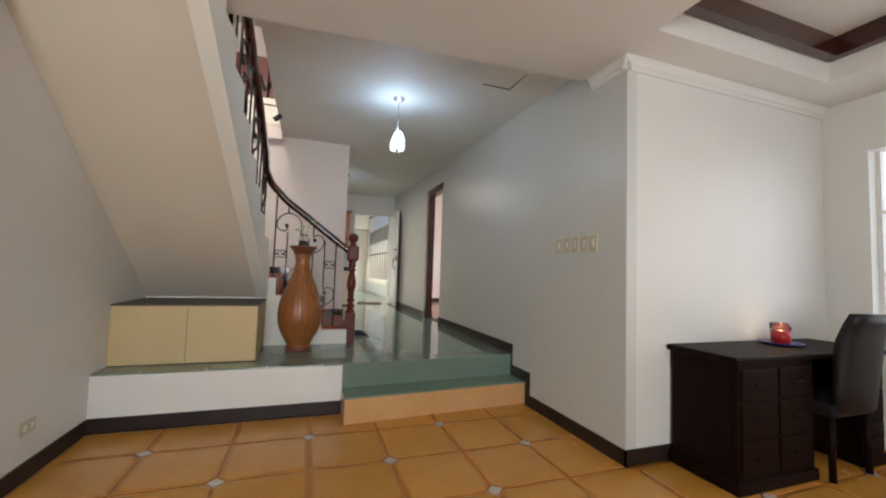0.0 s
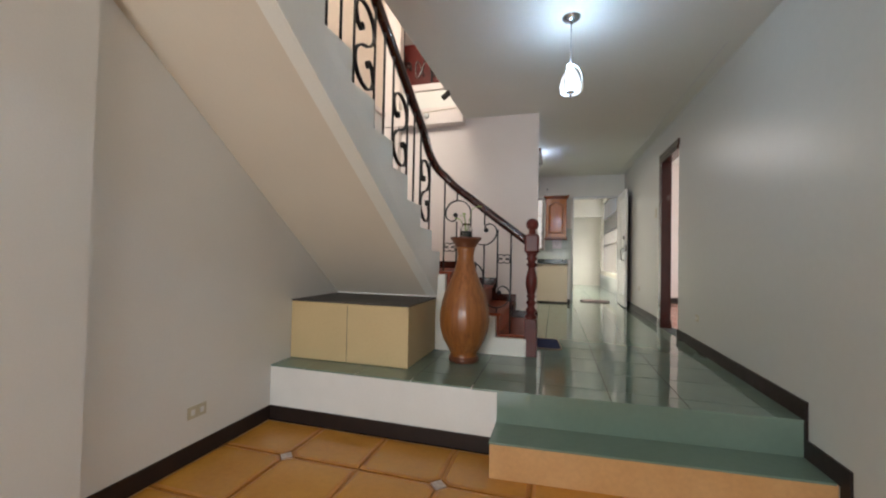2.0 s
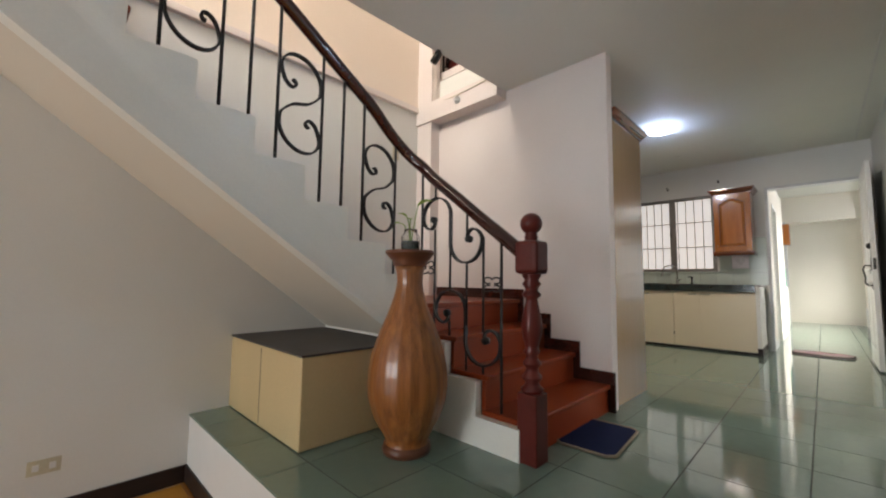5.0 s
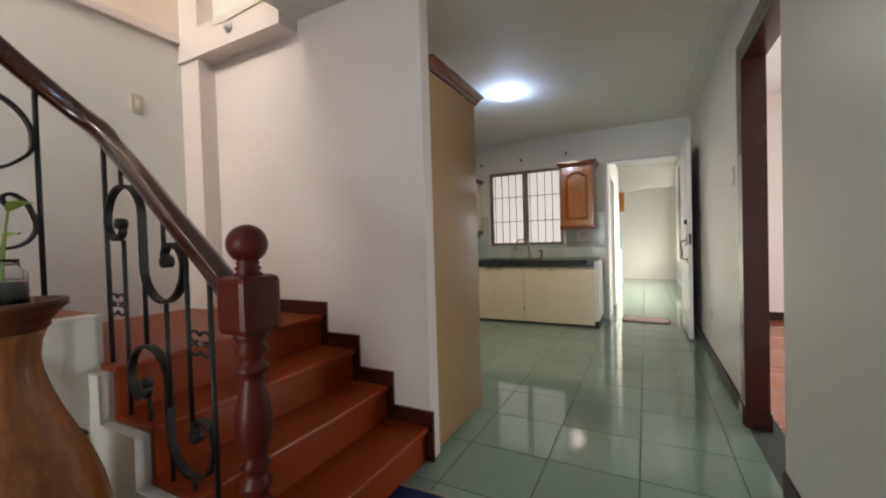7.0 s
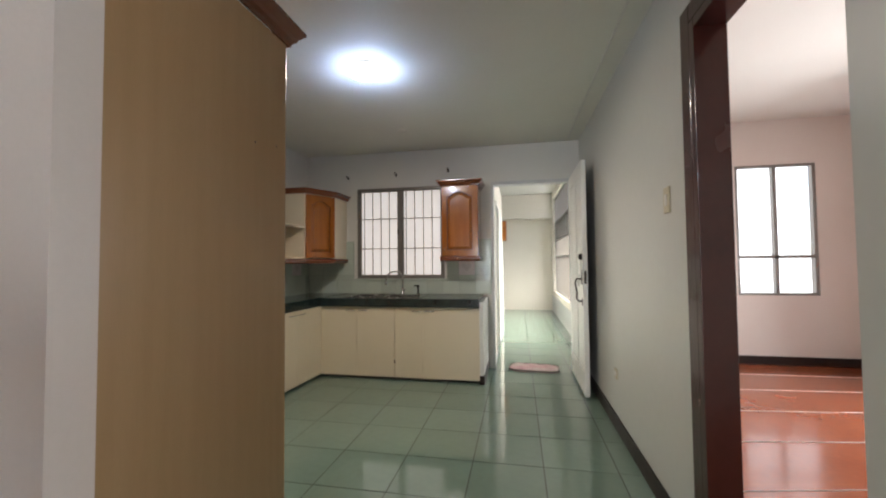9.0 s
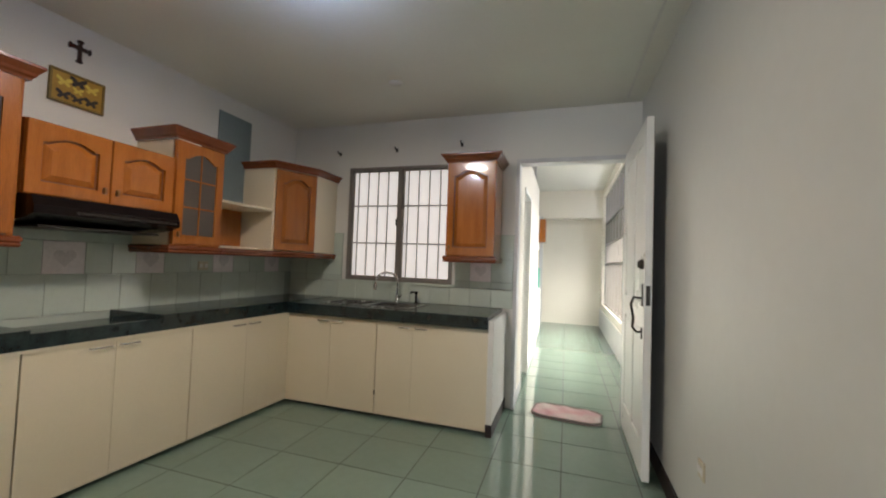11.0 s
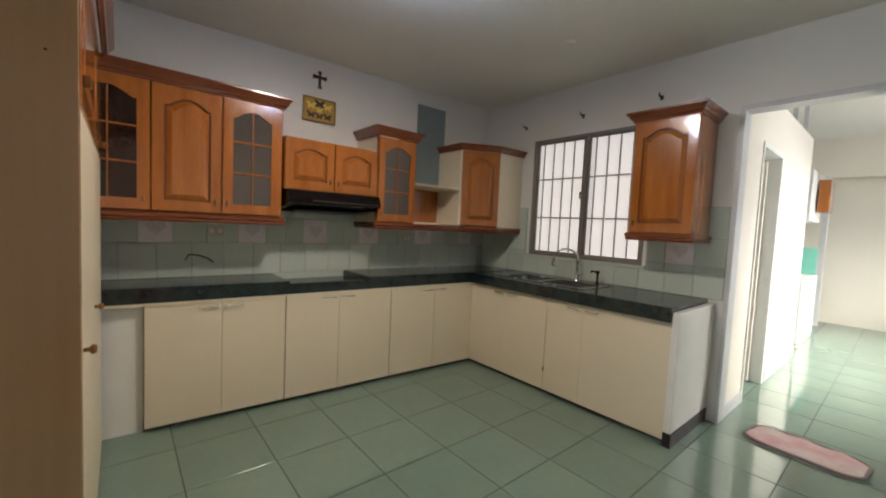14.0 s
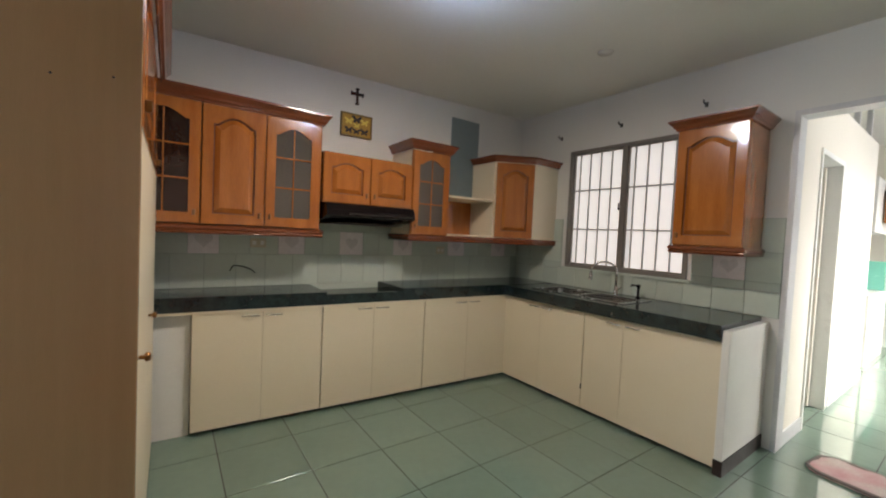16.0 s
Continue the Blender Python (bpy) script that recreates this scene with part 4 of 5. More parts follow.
# right slab is built round the two sink bowls
for q in ((-0.96, -0.72, 9.35, YW), (-0.72, 0.14, 9.35, 9.47), (-0.72, 0.14, 9.86, YW), (0.14, 0.814, 9.35, YW)):
    part("slab", bx(*q, 0, 0.092), M["stone"], top)
part("trim", prism(B(), [(xf(6.62) + 0.018, 6.62), (xf(6.62) + 0.028, 6.62), (xf(9.35) + 0.028, 9.35), (xf(9.35) + 0.018, 9.35)], -0.016, 0.0), M["cream"], top)
sink = thing("kitchen_sink", (-0.29, 9.665, 1.302), "stainless steel double-bowl kitchen sink in the worktop", "sink")
bm = B()
for q in ((-0.44, 0.44, -0.21, -0.18), (-0.44, 0.44, 0.15, 0.21), (-0.44, -0.40, -0.18, 0.15), (0.40, 0.44, -0.18, 0.15), (-0.02, 0.02, -0.18, 0.15)):
    cube(bm, *q, 0.0, 0.006)
part("rim", bm, M["steel"], sink)
for x0, x1 in ((-0.40, -0.02), (0.02, 0.40)):
    bm = B()
    cube(bm, x0, x1, -0.18, 0.15, -0.16, -0.155)
    for q in ((x0, x0 + 0.004, -0.18, 0.15), (x1 - 0.004, x1, -0.18, 0.15), (x0, x1, -0.18, -0.176), (x0, x1, 0.146, 0.15)):
        cube(bm, *q, -0.155, 0.0)
    part("bowl", bm, M["steel"], sink)
    part("drain", lathe(B(), [(0.035, -0.155), (0.035, -0.150), (0.02, -0.150), (0.002, -0.152)], ((x0 + x1) / 2, 0, 0), 20), M["chrome"], sink)
tap = thing("faucet", (-0.17, 9.89, 1.302), "chrome gooseneck kitchen faucet behind the sink", "faucet")
part("base", lathe(B(), [(0.028, 0), (0.028, 0.01), (0.018, 0.02), (0.016, 0.07), (0.011, 0.08)], seg=20), M["chrome"], tap)
part("spout", tube(B(), [(0, 0, 0.07), (0, 0, 0.20)] + [(-0.085 + 0.085 * math.cos(a), -0.06 + 0.06 * math.cos(a), 0.20 + 0.085 * math.sin(a)) for a in [math.radians(d) for d in range(20, 181, 20)]] + [(-0.17, -0.12, 0.165)], 0.010, 10), M["chrome"], tap)
part("spray_head", tube(B(), [(-0.17, -0.12, 0.17), (-0.175, -0.122, 0.12)], 0.015, 10), M["chrome"], tap)
part("lever", tube(B(), [(0.015, 0, 0.05), (0.05, -0.01, 0.075)], 0.006, 8), M["chrome"], tap)
spr = thing("soap_dispenser", (0.02, 9.90, 1.302), "small dark soap pump beside the faucet", "dispenser")
part("neck", lathe(B(), [(0.02, 0), (0.02, 0.012), (0.010, 0.02), (0.010, 0.09), (0.016, 0.095), (0.016, 0.115), (0.004, 0.118)], seg=16), M["black"], spr)
part("nozzle", tube(B(), [(0, 0, 0.105), (-0.03, -0.045, 0.112), (-0.034, -0.052, 0.098)], 0.008, 8), M["black"], spr)

# kitchen window
wn_ = thing("window_1", (-0.24, YW, 2.07), "frosted sliding window in a dark frame with bars behind", "window")
tagged(wn_, kind="structure")
hx, hz = 0.57, 0.575
bm = B()
for q in ((-hx, hx, -hz, -hz + 0.03), (-hx, hx, hz - 0.03, hz), (-hx, -hx + 0.03, -hz + 0.03, hz - 0.03), (hx - 0.03, hx, -hz + 0.03, hz - 0.03)):
    cube(bm, q[0], q[1], -0.012, 0.05, q[2], q[3])
part("window_frame", bm, M["alu"], wn_)
part("mullion", bx(-0.02, 0.03, -0.008, 0.04, -hz + 0.03, hz - 0.03, bevel=0.003), M["alu"], wn_)
for x0, x1, yy in ((-hx + 0.03, -0.02, 0.03), (0.03, hx - 0.03, 0.02)):
    bm = B()
    for q in ((x0, x1, -hz + 0.03, -hz + 0.045), (x0, x1, hz - 0.045, hz - 0.03), (x0, x0 + 0.015, -hz + 0.045, hz - 0.045), (x1 - 0.015, x1, -hz + 0.045, hz - 0.045)):
        cube(bm, q[0], q[1], yy - 0.012, yy, q[2], q[3])
    part("sash", bm, M["alu"], wn_)
part("sill", bx(-hx - 0.03, hx + 0.03, -0.03, 0.0, -hz - 0.025, -hz, bevel=0.003), M["splash"], wn_)
part("pane", bx(-hx, hx, 0.10, 0.104, -hz, hz), M["frost"], wn_, "bright frosted glass")
for i in range(10):
    x = -hx + 0.06 + i * (2 * hx - 0.12) / 9
    part("bar", bx(x - 0.006, x + 0.006, 0.075, 0.087, -hz, hz), M["iron_far"], wn_)
for z in (-0.195, 0.19):
    part("bar", bx(-hx, hx, 0.070, 0.075, z - 0.008, z + 0.008), M["iron_far"], wn_)
part("catch", bx(-0.03, -0.02, -0.022, -0.008, -0.02, 0.045, bevel=0.003), M["black"], wn_)
for x, z in ((-0.94, 2.80), (-0.29, 2.81), (0.385, 2.83)):
    hk = thing("curtain_bracket", (x, YW, z), "small dark metal curtain rod bracket on the wall", "bracket", "curtain brackets")
    part("plate", bx(-0.012, 0.012, -0.004, 0, -0.018, 0.018, bevel=0.001), M["blackmetal"], hk)
    part("hook", tube(B(), [(0, -0.004, 0), (0, -0.045, 0.002), (0.0, -0.055, 0.014), (0.0, -0.05, 0.024)], 0.006, 8), M["blackmetal"], hk)

# wall decorations
crs = solid("wall_cross", slab(B(), [(x * 0.058, z * 0.07) for x, z in ((-0.2, -1), (0.2, -1), (0.32, -0.86), (0.16, -0.7), (0.16, 0.12), (0.75, 0.12), (0.88, 0.0), (1.0, 0.16), (1.0, 0.44), (0.88, 0.6), (0.75, 0.46), (0.16, 0.46), (0.16, 0.75), (0.32, 0.86), (0.2, 1), (-0.2, 1), (-0.32, 0.86), (-0.16, 0.75), (-0.16, 0.46), (-0.75, 0.46), (-0.88, 0.6), (-1, 0.44), (-1, 0.16), (-0.88, 0.0), (-0.75, 0.12), (-0.16, 0.12), (-0.16, -0.7), (-0.32, -0.86))], "x", 0, 0.014), M["darkwood"], "small dark brown wooden wall cross", "cross", at=(XK, 8.005, 2.893))
pic = thing("butterfly_picture", (XK, 8.007, 2.648), "small framed picture of yellow and dark butterflies", "picture")
part("ground", bx(0.0, 0.012, -0.130, 0.130, -0.086, 0.086), M["yellow"], pic)
for q in ((-0.14, 0.14, 0.084, 0.097), (-0.14, 0.14, -0.097, -0.084), (-0.14, -0.127, -0.084, 0.084), (0.127, 0.14, -0.084, 0.084)):
    part("frame", bx(0, 0.02, *q, bevel=0.002), M["goldframe"], pic)
for cy, cz, s, mm in ((-0.07, 0.03, 0.036, "yellowwing"), (0.0, 0.05, 0.040, "darkwing"), (0.07, 0.035, 0.034, "yellowwing"), (0.0, 0.0, 0.026, "yellowwing"), (-0.07, -0.045, 0.034, "darkwing"), (0.0, -0.05, 0.03, "darkwing"), (0.07, -0.045, 0.034, "darkwing")):
    w = [(0, -0.3), (0.5, -0.75), (0.9, -0.45), (0.55, -0.05), (1.1, 0.35), (1.0, 0.8), (0.5, 0.65), (0.08, 0.25)]
    out = [(cy + a * s, cz + b2 * s) for a, b2 in w] + [(cy - a * s, cz + b2 * s) for a, b2 in w[::-1][:-1]]
    part("butterfly", slab(B(), out, "x", 0.012, 0.015), M[mm], pic)
solid("grey_board", bx(XK, XK + 0.012, 9.01, 9.36, 2.12, 2.935), M["panel"], "grey-green painted board fixed on the wall", "board")

# tall cabinet beside the stairs
tc = thing("tall_cabinet", (0, 0, P), "tall tan cabinet with red wooden crown beside the stair wall", "cabinet")
part("side_panel", bx(0.315, 0.340, 5.955, 6.65, 0, 2.13, bevel=0.002), M["tallside"], tc)
for sy, sz in ((6.47, 2.11 - P), (6.59, 2.13 - P)):
    bm = lathe(B(), [(0.0035, 0), (0.003, 0.0015), (0.001, 0.002)], seg=10)
    bm.transform(Matrix.Translation((0.340, sy, sz)) @ Matrix.Rotation(radians(90), 4, "Y"))
    part("screw", bm, M["blackmetal"], tc, "dark screw head")
part("carcass", bx(-1.10, 0.314, 5.955, 6.63, 0.0, 2.13), M["cream"], tc)
inv = Matrix.Translation((0, 0, -P))
FACE = Matrix.Rotation(radians(180), 4, "Z")
for x in (0.30, -0.40):
    raised_door(tc, inv @ Matrix.Translation((x, 6.632, 2.02)) @ FACE, 0.69, 0.51, knob="l" if x > 0 else "r")
    bm = bx(0, 0.69, -0.018, 0, 0, 1.56, bevel=0.002)
    bm.transform(inv @ Matrix.Translation((x, 6.632, 0.45)) @ FACE)
    d = part("door", bm, M["cream"], tc)
    bm = lathe(B(), [(0.006, 0), (0.006, 0.012), (0.014, 0.018), (0.012, 0.028), (0.002, 0.03)], seg=14)
    bm.transform(inv @ Matrix.Translation((0.27 if x > 0 else -0.37, 6.65, 1.35)) @ Matrix.Rotation(radians(-90), 4, "X"))
    part("knob", bm, M["brass"], d, "round brass knob")
crown(tc, [(0.342, 5.955), (0.342, 6.66), (-1.10, 6.66)], 2.13, out=0.05, high=0.07)

# kitchen ceiling lamp
kl = thing("ceiling_lamp", (0.20, 7.82, 3.045), "round lit white ceiling lamp in the kitchen", "lamp")
part("rim", lathe(B(), [(0.118, -0.012), (0.122, -0.006), (0.122, 0.0), (0.01, 0.0)], seg=36), M["plastic_w"], kl)
part("diffuser", lathe(B(), [(0.002, -0.046), (0.085, -0.042), (0.122, -0.032), (0.132, -0.018), (0.128, -0.012), (0.002, -0.012)], seg=36), M["panel_glow"], kl)

# ---- doorway and door to the back corridor ----
dr = thing("door_1", (0, 0, P), "white panelled door standing open with dark hardware", "door")
tagged(dr, kind="structure")
bm = B()
for q in ((0.91, 0.94, 0, 2.24), (1.825, 1.855, 0, 2.24)):
    cube(bm, q[0], q[1], YW - 0.012, YW + 0.13, q[2], q[3])
cube(bm, 0.94, 1.825, YW - 0.012, YW + 0.13, 2.205, 2.24)
part("door_frame", bm, M["frame_grey"], dr, "greyish white metal door frame")
lx0, lx1, ly0, ly1 = 1.812, 1.852, 9.09, 9.99
bm = B()
fr = [(ly0, ly0 + 0.11, 0.02, 2.22), (ly1 - 0.11, ly1, 0.02, 2.22), (ly0 + 0.11, ly1 - 0.11, 0.02, 0.22), (ly0 + 0.11, ly1 - 0.11, 2.09, 2.22), (ly0 + 0.11, ly1 - 0.11, 0.93, 1.07), ((ly0 + ly1) / 2 - 0.05, (ly0 + ly1) / 2 + 0.05, 0.22, 2.09)]
for q in fr:
    cube(bm, lx0, lx1, *q)
cube(bm, lx0 + 0.012, lx1 - 0.012, ly0 + 0.1, ly1 - 0.1, 0.2, 2.1)
leafob = part("door_leaf", bm, M["doorwhite"], dr)
for y0_, y1_ in ((ly0 + 0.13, (ly0 + ly1) / 2 - 0.07), ((ly0 + ly1) / 2 + 0.07, ly1 - 0.13)):
    for z0_, z1_ in ((0.25, 0.90), (1.10, 2.06)):
        part("panel", bx(lx0 + 0.003, lx0 + 0.012, y0_, y1_, z0_, z1_, bevel=0.003), M["doorwhite"], leafob)
part("back_face", bx(lx1, lx1 + 0.004, ly0 + 0.004, ly1 - 0.004, 0.03, 2.21), M["doorback"], leafob, "brown stained back of the door")
hw = part("deadbolt", lathe(B(), [(0.03, 0), (0.03, 0.012), (0.02, 0.03), (0.004, 0.032)], seg=18), M["blackmetal"], dr, "dark metal deadbolt")
hw.data.transform(Matrix.Translation((lx0, ly0 + 0.06, 1.31)) @ Matrix.Rotation(radians(-90), 4, "Y"))
part("lock_plate", bx(lx0 - 0.006, lx0, ly0 + 0.035, ly0 + 0.085, 1.05, 1.19, bevel=0.002), M["blackmetal"], dr)
part("edge_plate", bx(lx0 + 0.008, lx1 - 0.008, ly0 - 0.003, ly0, 1.06, 1.18), M["blackmetal"], dr)
part("pull_handle", tube(B(), [(lx0, ly0 + 0.06, 1.10), (lx0 - 0.05, ly0 + 0.06, 1.105), (lx0 - 0.065, ly0 + 0.06, 1.06), (lx0 - 0.05, ly0 + 0.06, 0.98), (lx0 - 0.055, ly0 + 0.06, 0.92), (lx0 - 0.03, ly0 + 0.06, 0.89), (lx0, ly0 + 0.06, 0.895)], 0.008, 8), M["blackmetal"], dr, "curved dark pull handle")
part("handle_foot", bx(lx0 - 0.006, lx0, ly0 + 0.045, ly0 + 0.075, 0.85, 0.92, bevel=0.002), M["blackmetal"], dr)

def rug_half(i):
    return 1 - 0.42 * abs(2 * i / 22 - 1) ** 7


rug = thing("rag_rug", (1.39, 10.07, P), "faded pink and grey rag rug in the doorway", "rug")
bm = B()
nx, ny = 22, 8
grid = [[bm.verts.new((-0.28 + 0.56 * i / nx , (-0.16 + 0.32 * j / ny) * rug_half(i), 0.018 + 0.004 * math.sin(i * 0.9 + j * 0.7))) for j in range(ny + 1)] for i in range(nx + 1)]
for i in range(nx):
    for j in range(ny):
        bm.faces.new((grid[i][j], grid[i + 1][j], grid[i + 1][j + 1], grid[i][j + 1]))
ed = [e for e in bm.edges if e.is_boundary]
r = bmesh.ops.extrude_edge_only(bm, edges=ed)
for v in r["geom"]:
    if isinstance(v, bmesh.types.BMVert):
        v.co.z = 0.001
        v.co.x *= 1.02
        v.co.y *= 1.03
bm.transform(Matrix.Rotation(radians(-6), 4, "Z"))
part("weave", bm, M["rug"], rug)
edge = [(-0.28 + 0.56 * i / nx, -0.16 * rug_half(i)) for i in range(nx + 1)] + [(0.28 - 0.56 * i / nx, 0.16 * rug_half(nx - i)) for i in range(nx + 1)]
edge.append(edge[0])
part("binding", tube(B(), [Matrix.Rotation(radians(-6), 3, "Z") @ Vector((x, y, 0.014)) for x, y in edge], 0.010, 8), M["rug_edge"], rug, "dark grey frayed binding")

# ---- back corridor ----
YC = 15.85
wall("wall_corridor_left", "x", 0.80, 0.93, YW + 0.12, 12.80, P, 2.92, [(10.62, 11.30, P, 2.50)], M["backwall"], "cream corridor partition with a narrow doorway")
wall("wall_corridor_right", "x", 2.10, 2.25, YW + 0.12, YC, P, 3.5, [(10.55, 15.4, 0.95, 3.25)], M["backwall"], "cream corridor wall with a long window")
wall("wall_corridor_far", "y", YC, YC + 0.15, -1.2, 2.25, P, 3.5, [], M["backwall"], "cream far wall of the corridor")
wall("wall_corridor_outer", "x", -1.35, -1.2, YW + 0.12, YC + 0.15, P, 3.5, [], M["backwall"], "cream outer wall behind the corridor partition")
wall("wall_over_kitchen", "y", YW + 0.12, YW + 0.24, -1.35, 2.25, CZ, 3.5, [], M["backwall"], "cream wall over the kitchen doorway")
solid("wall_behind_window", bx(-1.2, 0.80, 10.55, 10.65, P, 3.5), M["white"], "white wall outside the kitchen window", kind="structure")
solid("ceiling_corridor", bx(-1.35, 2.25, YW + 0.12, YC + 0.15, 3.42, 3.55), M["ceiling"], "white corridor ceiling", kind="structure")
solid("beam_corridor", bx(-1.2, 2.10, YC - 0.3, YC, 2.80, 3.42), M["backwall"], "cream ceiling beam at the corridor end", kind="structure")
solid("slab_corridor", bx(-1.35, 2.25, 10.2, YC + 0.15, 0.02, P - 0.002), M["green_grout"], "green grout bed under the corridor tiles", kind="structure")
solid("wall_corridor_return", bx(XR + 0.09, 2.25, YW + 0.12, YW + 0.24, P, 3.5), M["backwall"], "short return wall beside the corridor", kind="structure")
solid("dado_corridor", bx(2.085, 2.10, YW + 0.14, YC, P, P + 0.40), M["frame_grey"], "grey painted dado under the corridor window", kind="structure")
solid("trim_corridor_near", bx(0.93, 0.938, YW + 0.13, 10.59, P, P + 0.10), M["frame_grey"], "grey baseboard beside the corridor doorway", kind="structure")
solid("trim_corridor", bx(0.93, 0.938, 11.40, 12.80, P, P + 0.10), M["frame_grey"], "grey baseboard of the corridor partition", kind="structure")
win2 = tagged(thing("window_2", (2.17, 12.97, 2.1), "long bright corridor window in a dark grey lattice frame", "window"), kind="structure")
for y in [-2.42 + 0.44 * i for i in range(12)]:
    part("mullion", bx(-0.025, 0.025, y - 0.015, y + 0.015, -1.15, 1.15), M["alu"], win2)
for z in (-1.135, -0.30, 0.10, 0.55, 1.135):
    part("transom", bx(-0.022, 0.022, -2.42, 2.42, z - 0.015, z + 0.015), M["alu"], win2)
for i in range(11):
    y = -2.42 + 0.44 * i
    part("pane", bx(-0.006, 0.006, y + 0.015, y + 0.425, 0.115, 0.535), M["greypane"], win2, "dark tinted glass pane")
solid("backdrop", bx(4.0, 4.02, 10.9, 19.0, -1.0, 6.0), M["sky_glow"], "hazy bright daylight outside the corridor", kind="structure")
tr = thing("transom_window", (0.865, 11.5, 2.92), "grey framed clear transom over the corridor partition", "window")
for y in (-1.2, -0.6, 0.0, 0.6, 1.2):
    part("post", bx(-0.02, 0.02, y - 0.02, y + 0.02, 0, 0.5), M["frame_grey"], tr)
part("rail", bx(-0.02, 0.02, -1.2, 1.25, 0.46, 0.5), M["frame_grey"], tr)
d2 = tagged(thing("door_2", (0.865, 10.96, P), "white door frame in the corridor partition", "door"), kind="structure")
for q in ((-0.075, 0.075, -0.36, -0.32, 0, 2.10), (-0.075, 0.075, 0.32, 0.36, 0, 2.10), (-0.075, 0.075, -0.32, 0.32, 2.06, 2.10)):
    part("jamb", bx(*q, bevel=0.003), M["doorwhite"], d2)
part("door_leaf", bx(-0.60, -0.02, 0.26, 0.30, 0.01, 2.05, bevel=0.004), M["backwall"], d2)
cb = thing("corridor_cabinet", (0.45, 14.1, P), "white corridor cabinet with green splash tile and wooden wall box", "cabinet")
part("base_unit", bx(-0.35, 0.42, -0.6, 0.6, 0, 0.85, bevel=0.004), M["white"], cb)
part("splash", bx(-0.35, 0.40, 0.60, 0.62, 0.85, 1.25), M["teal"], cb, "sea green tile splash")
part("wall_unit", bx(-0.35, 0.38, -0.3, 0.6, 1.62, 2.3, bevel=0.004), M["white"], cb)
part("wooden_box", bx(0.40, 0.52, 0.1, 0.5, 1.75, 2.2, bevel=0.006), M["oak"], cb)
pipe = solid("grey_post", bx(0.78, 0.86, 15.3, 15.38, P, 2.8), M["frame_grey"], "slim grey post in the corridor corner", "post")

# ---- side room ----
wall("wall_side_far", "y", 10.70, 10.82, 2.25, 5.3, P, 3.5, [(3.88, 4.75, 1.25, 2.85)], M["wall_pink"], "peach painted side room wall with a window")
wall("wall_side_right", "x", 5.2, 5.3, 4.8, 10.7, P, 3.5, [(7.2, 9.4, 1.1, 2.7)], M["wall_pink"], "peach painted side room wall")
wall("wall_side_near", "y", 4.7, 4.8, XR + 0.09, 5.3, P, 3.5, [], M["wall_pink"], "peach painted side room wall near the hall")
solid("ceiling_side", bx(XR + 0.088, 5.3, 4.7, 10.82, 3.4, 3.5), M["ceiling"], "white side room ceiling", kind="structure")
solid("wall_side_top", bx(XR, XR + 0.09, 4.7, 10.14, 3.25, 3.5), M["wall_pink"], "wall over the hall door", kind="structure")
solid("floor_side", bx(XR + 0.004, 5.3, 4.7, 10.82, P - 0.1, P - 0.004), M["redfloor"], "polished red side room floor", kind="structure")
bm = B()
for k in range(9):
    a = Vector((2.1, 5.2 + 0.62 * k))
    tube(bm, [(2.1, 5.2 + 0.62 * k, P - 0.003), (5.2, 6.3 + 0.62 * k * 0.8, P - 0.003)], 0.003, 4)
solid("floor_joint", bm, M["white"], "pale floor joints of the side room", kind="structure")
solid("baseboard_side", bx(2.25, 5.2, 10.68, 10.70, P, P + 0.10), M["base"], "dark side room baseboard", kind="structure")
w3 = tagged(thing("window_3", (4.315, 10.74, 2.05), "bright sliding window of the side room in a dark frame", "window"), kind="structure")
for q in ((-0.435, 0.435, -0.80, -0.77), (-0.435, 0.435, 0.77, 0.80), (-0.435, -0.40, -0.77, 0.77), (0.40, 0.435, -0.77, 0.77), (-0.02, 0.02, -0.77, 0.77), (-0.40, 0.40, -0.35, -0.31)):
    part("frame", bx(q[0], q[1], -0.03, 0.03, q[2], q[3]), M["alu"], w3)
part("pane", bx(-0.40, 0.40, 0.04, 0.045, -0.77, 0.77), M["sky_glow"], w3, "bright hazy glass")
w4 = tagged(thing("window_4", (5.25, 8.3, 1.9), "bright side room window", "window"), kind="structure")
part("pane", bx(0.0, 0.005, -1.1, 1.1, -0.8, 0.8), M["sky_glow"], w4)
part("frame", bx(-0.02, 0.0, -0.02, 0.02, -0.8, 0.8), M["alu"], w4)

# dark frame of the side room door
d3 = tagged(thing("door_3", (XR, 7.0, P), "dark red-brown wooden door frame of the side room", "door"), kind="structure")
part("jamb", bx(-0.022, 0.10, -0.04, 0.002, 0, 2.23, bevel=0.003), M["doorwood"], d3)
part("casing", bx(-0.022, -0.001, 0.0, 0.085, 0, 2.31, bevel=0.004), M["doorwood"], d3)
part("plinth_block", bx(-0.03, -0.001, -0.004, 0.104, 0, 0.12, bevel=0.004), M["darkwood"], d3)
part("plinth_block", bx(0.07, 0.108, -0.055, 0.0, 0, 0.10, bevel=0.004), M["darkwood"], d3)
part("head", bx(-0.022, 0.10, -0.72, -0.04, 2.19, 2.23, bevel=0.003), M["doorwood"], d3)
part("head_casing", bx(-0.022, -0.001, -0.76, 0.0, 2.23, 2.31, bevel=0.004), M["doorwood"], d3)
part("near_jamb", bx(0.06, 0.10, -0.718, -0.69, 0, 2.19, bevel=0.003), M["doorwood"], d3)

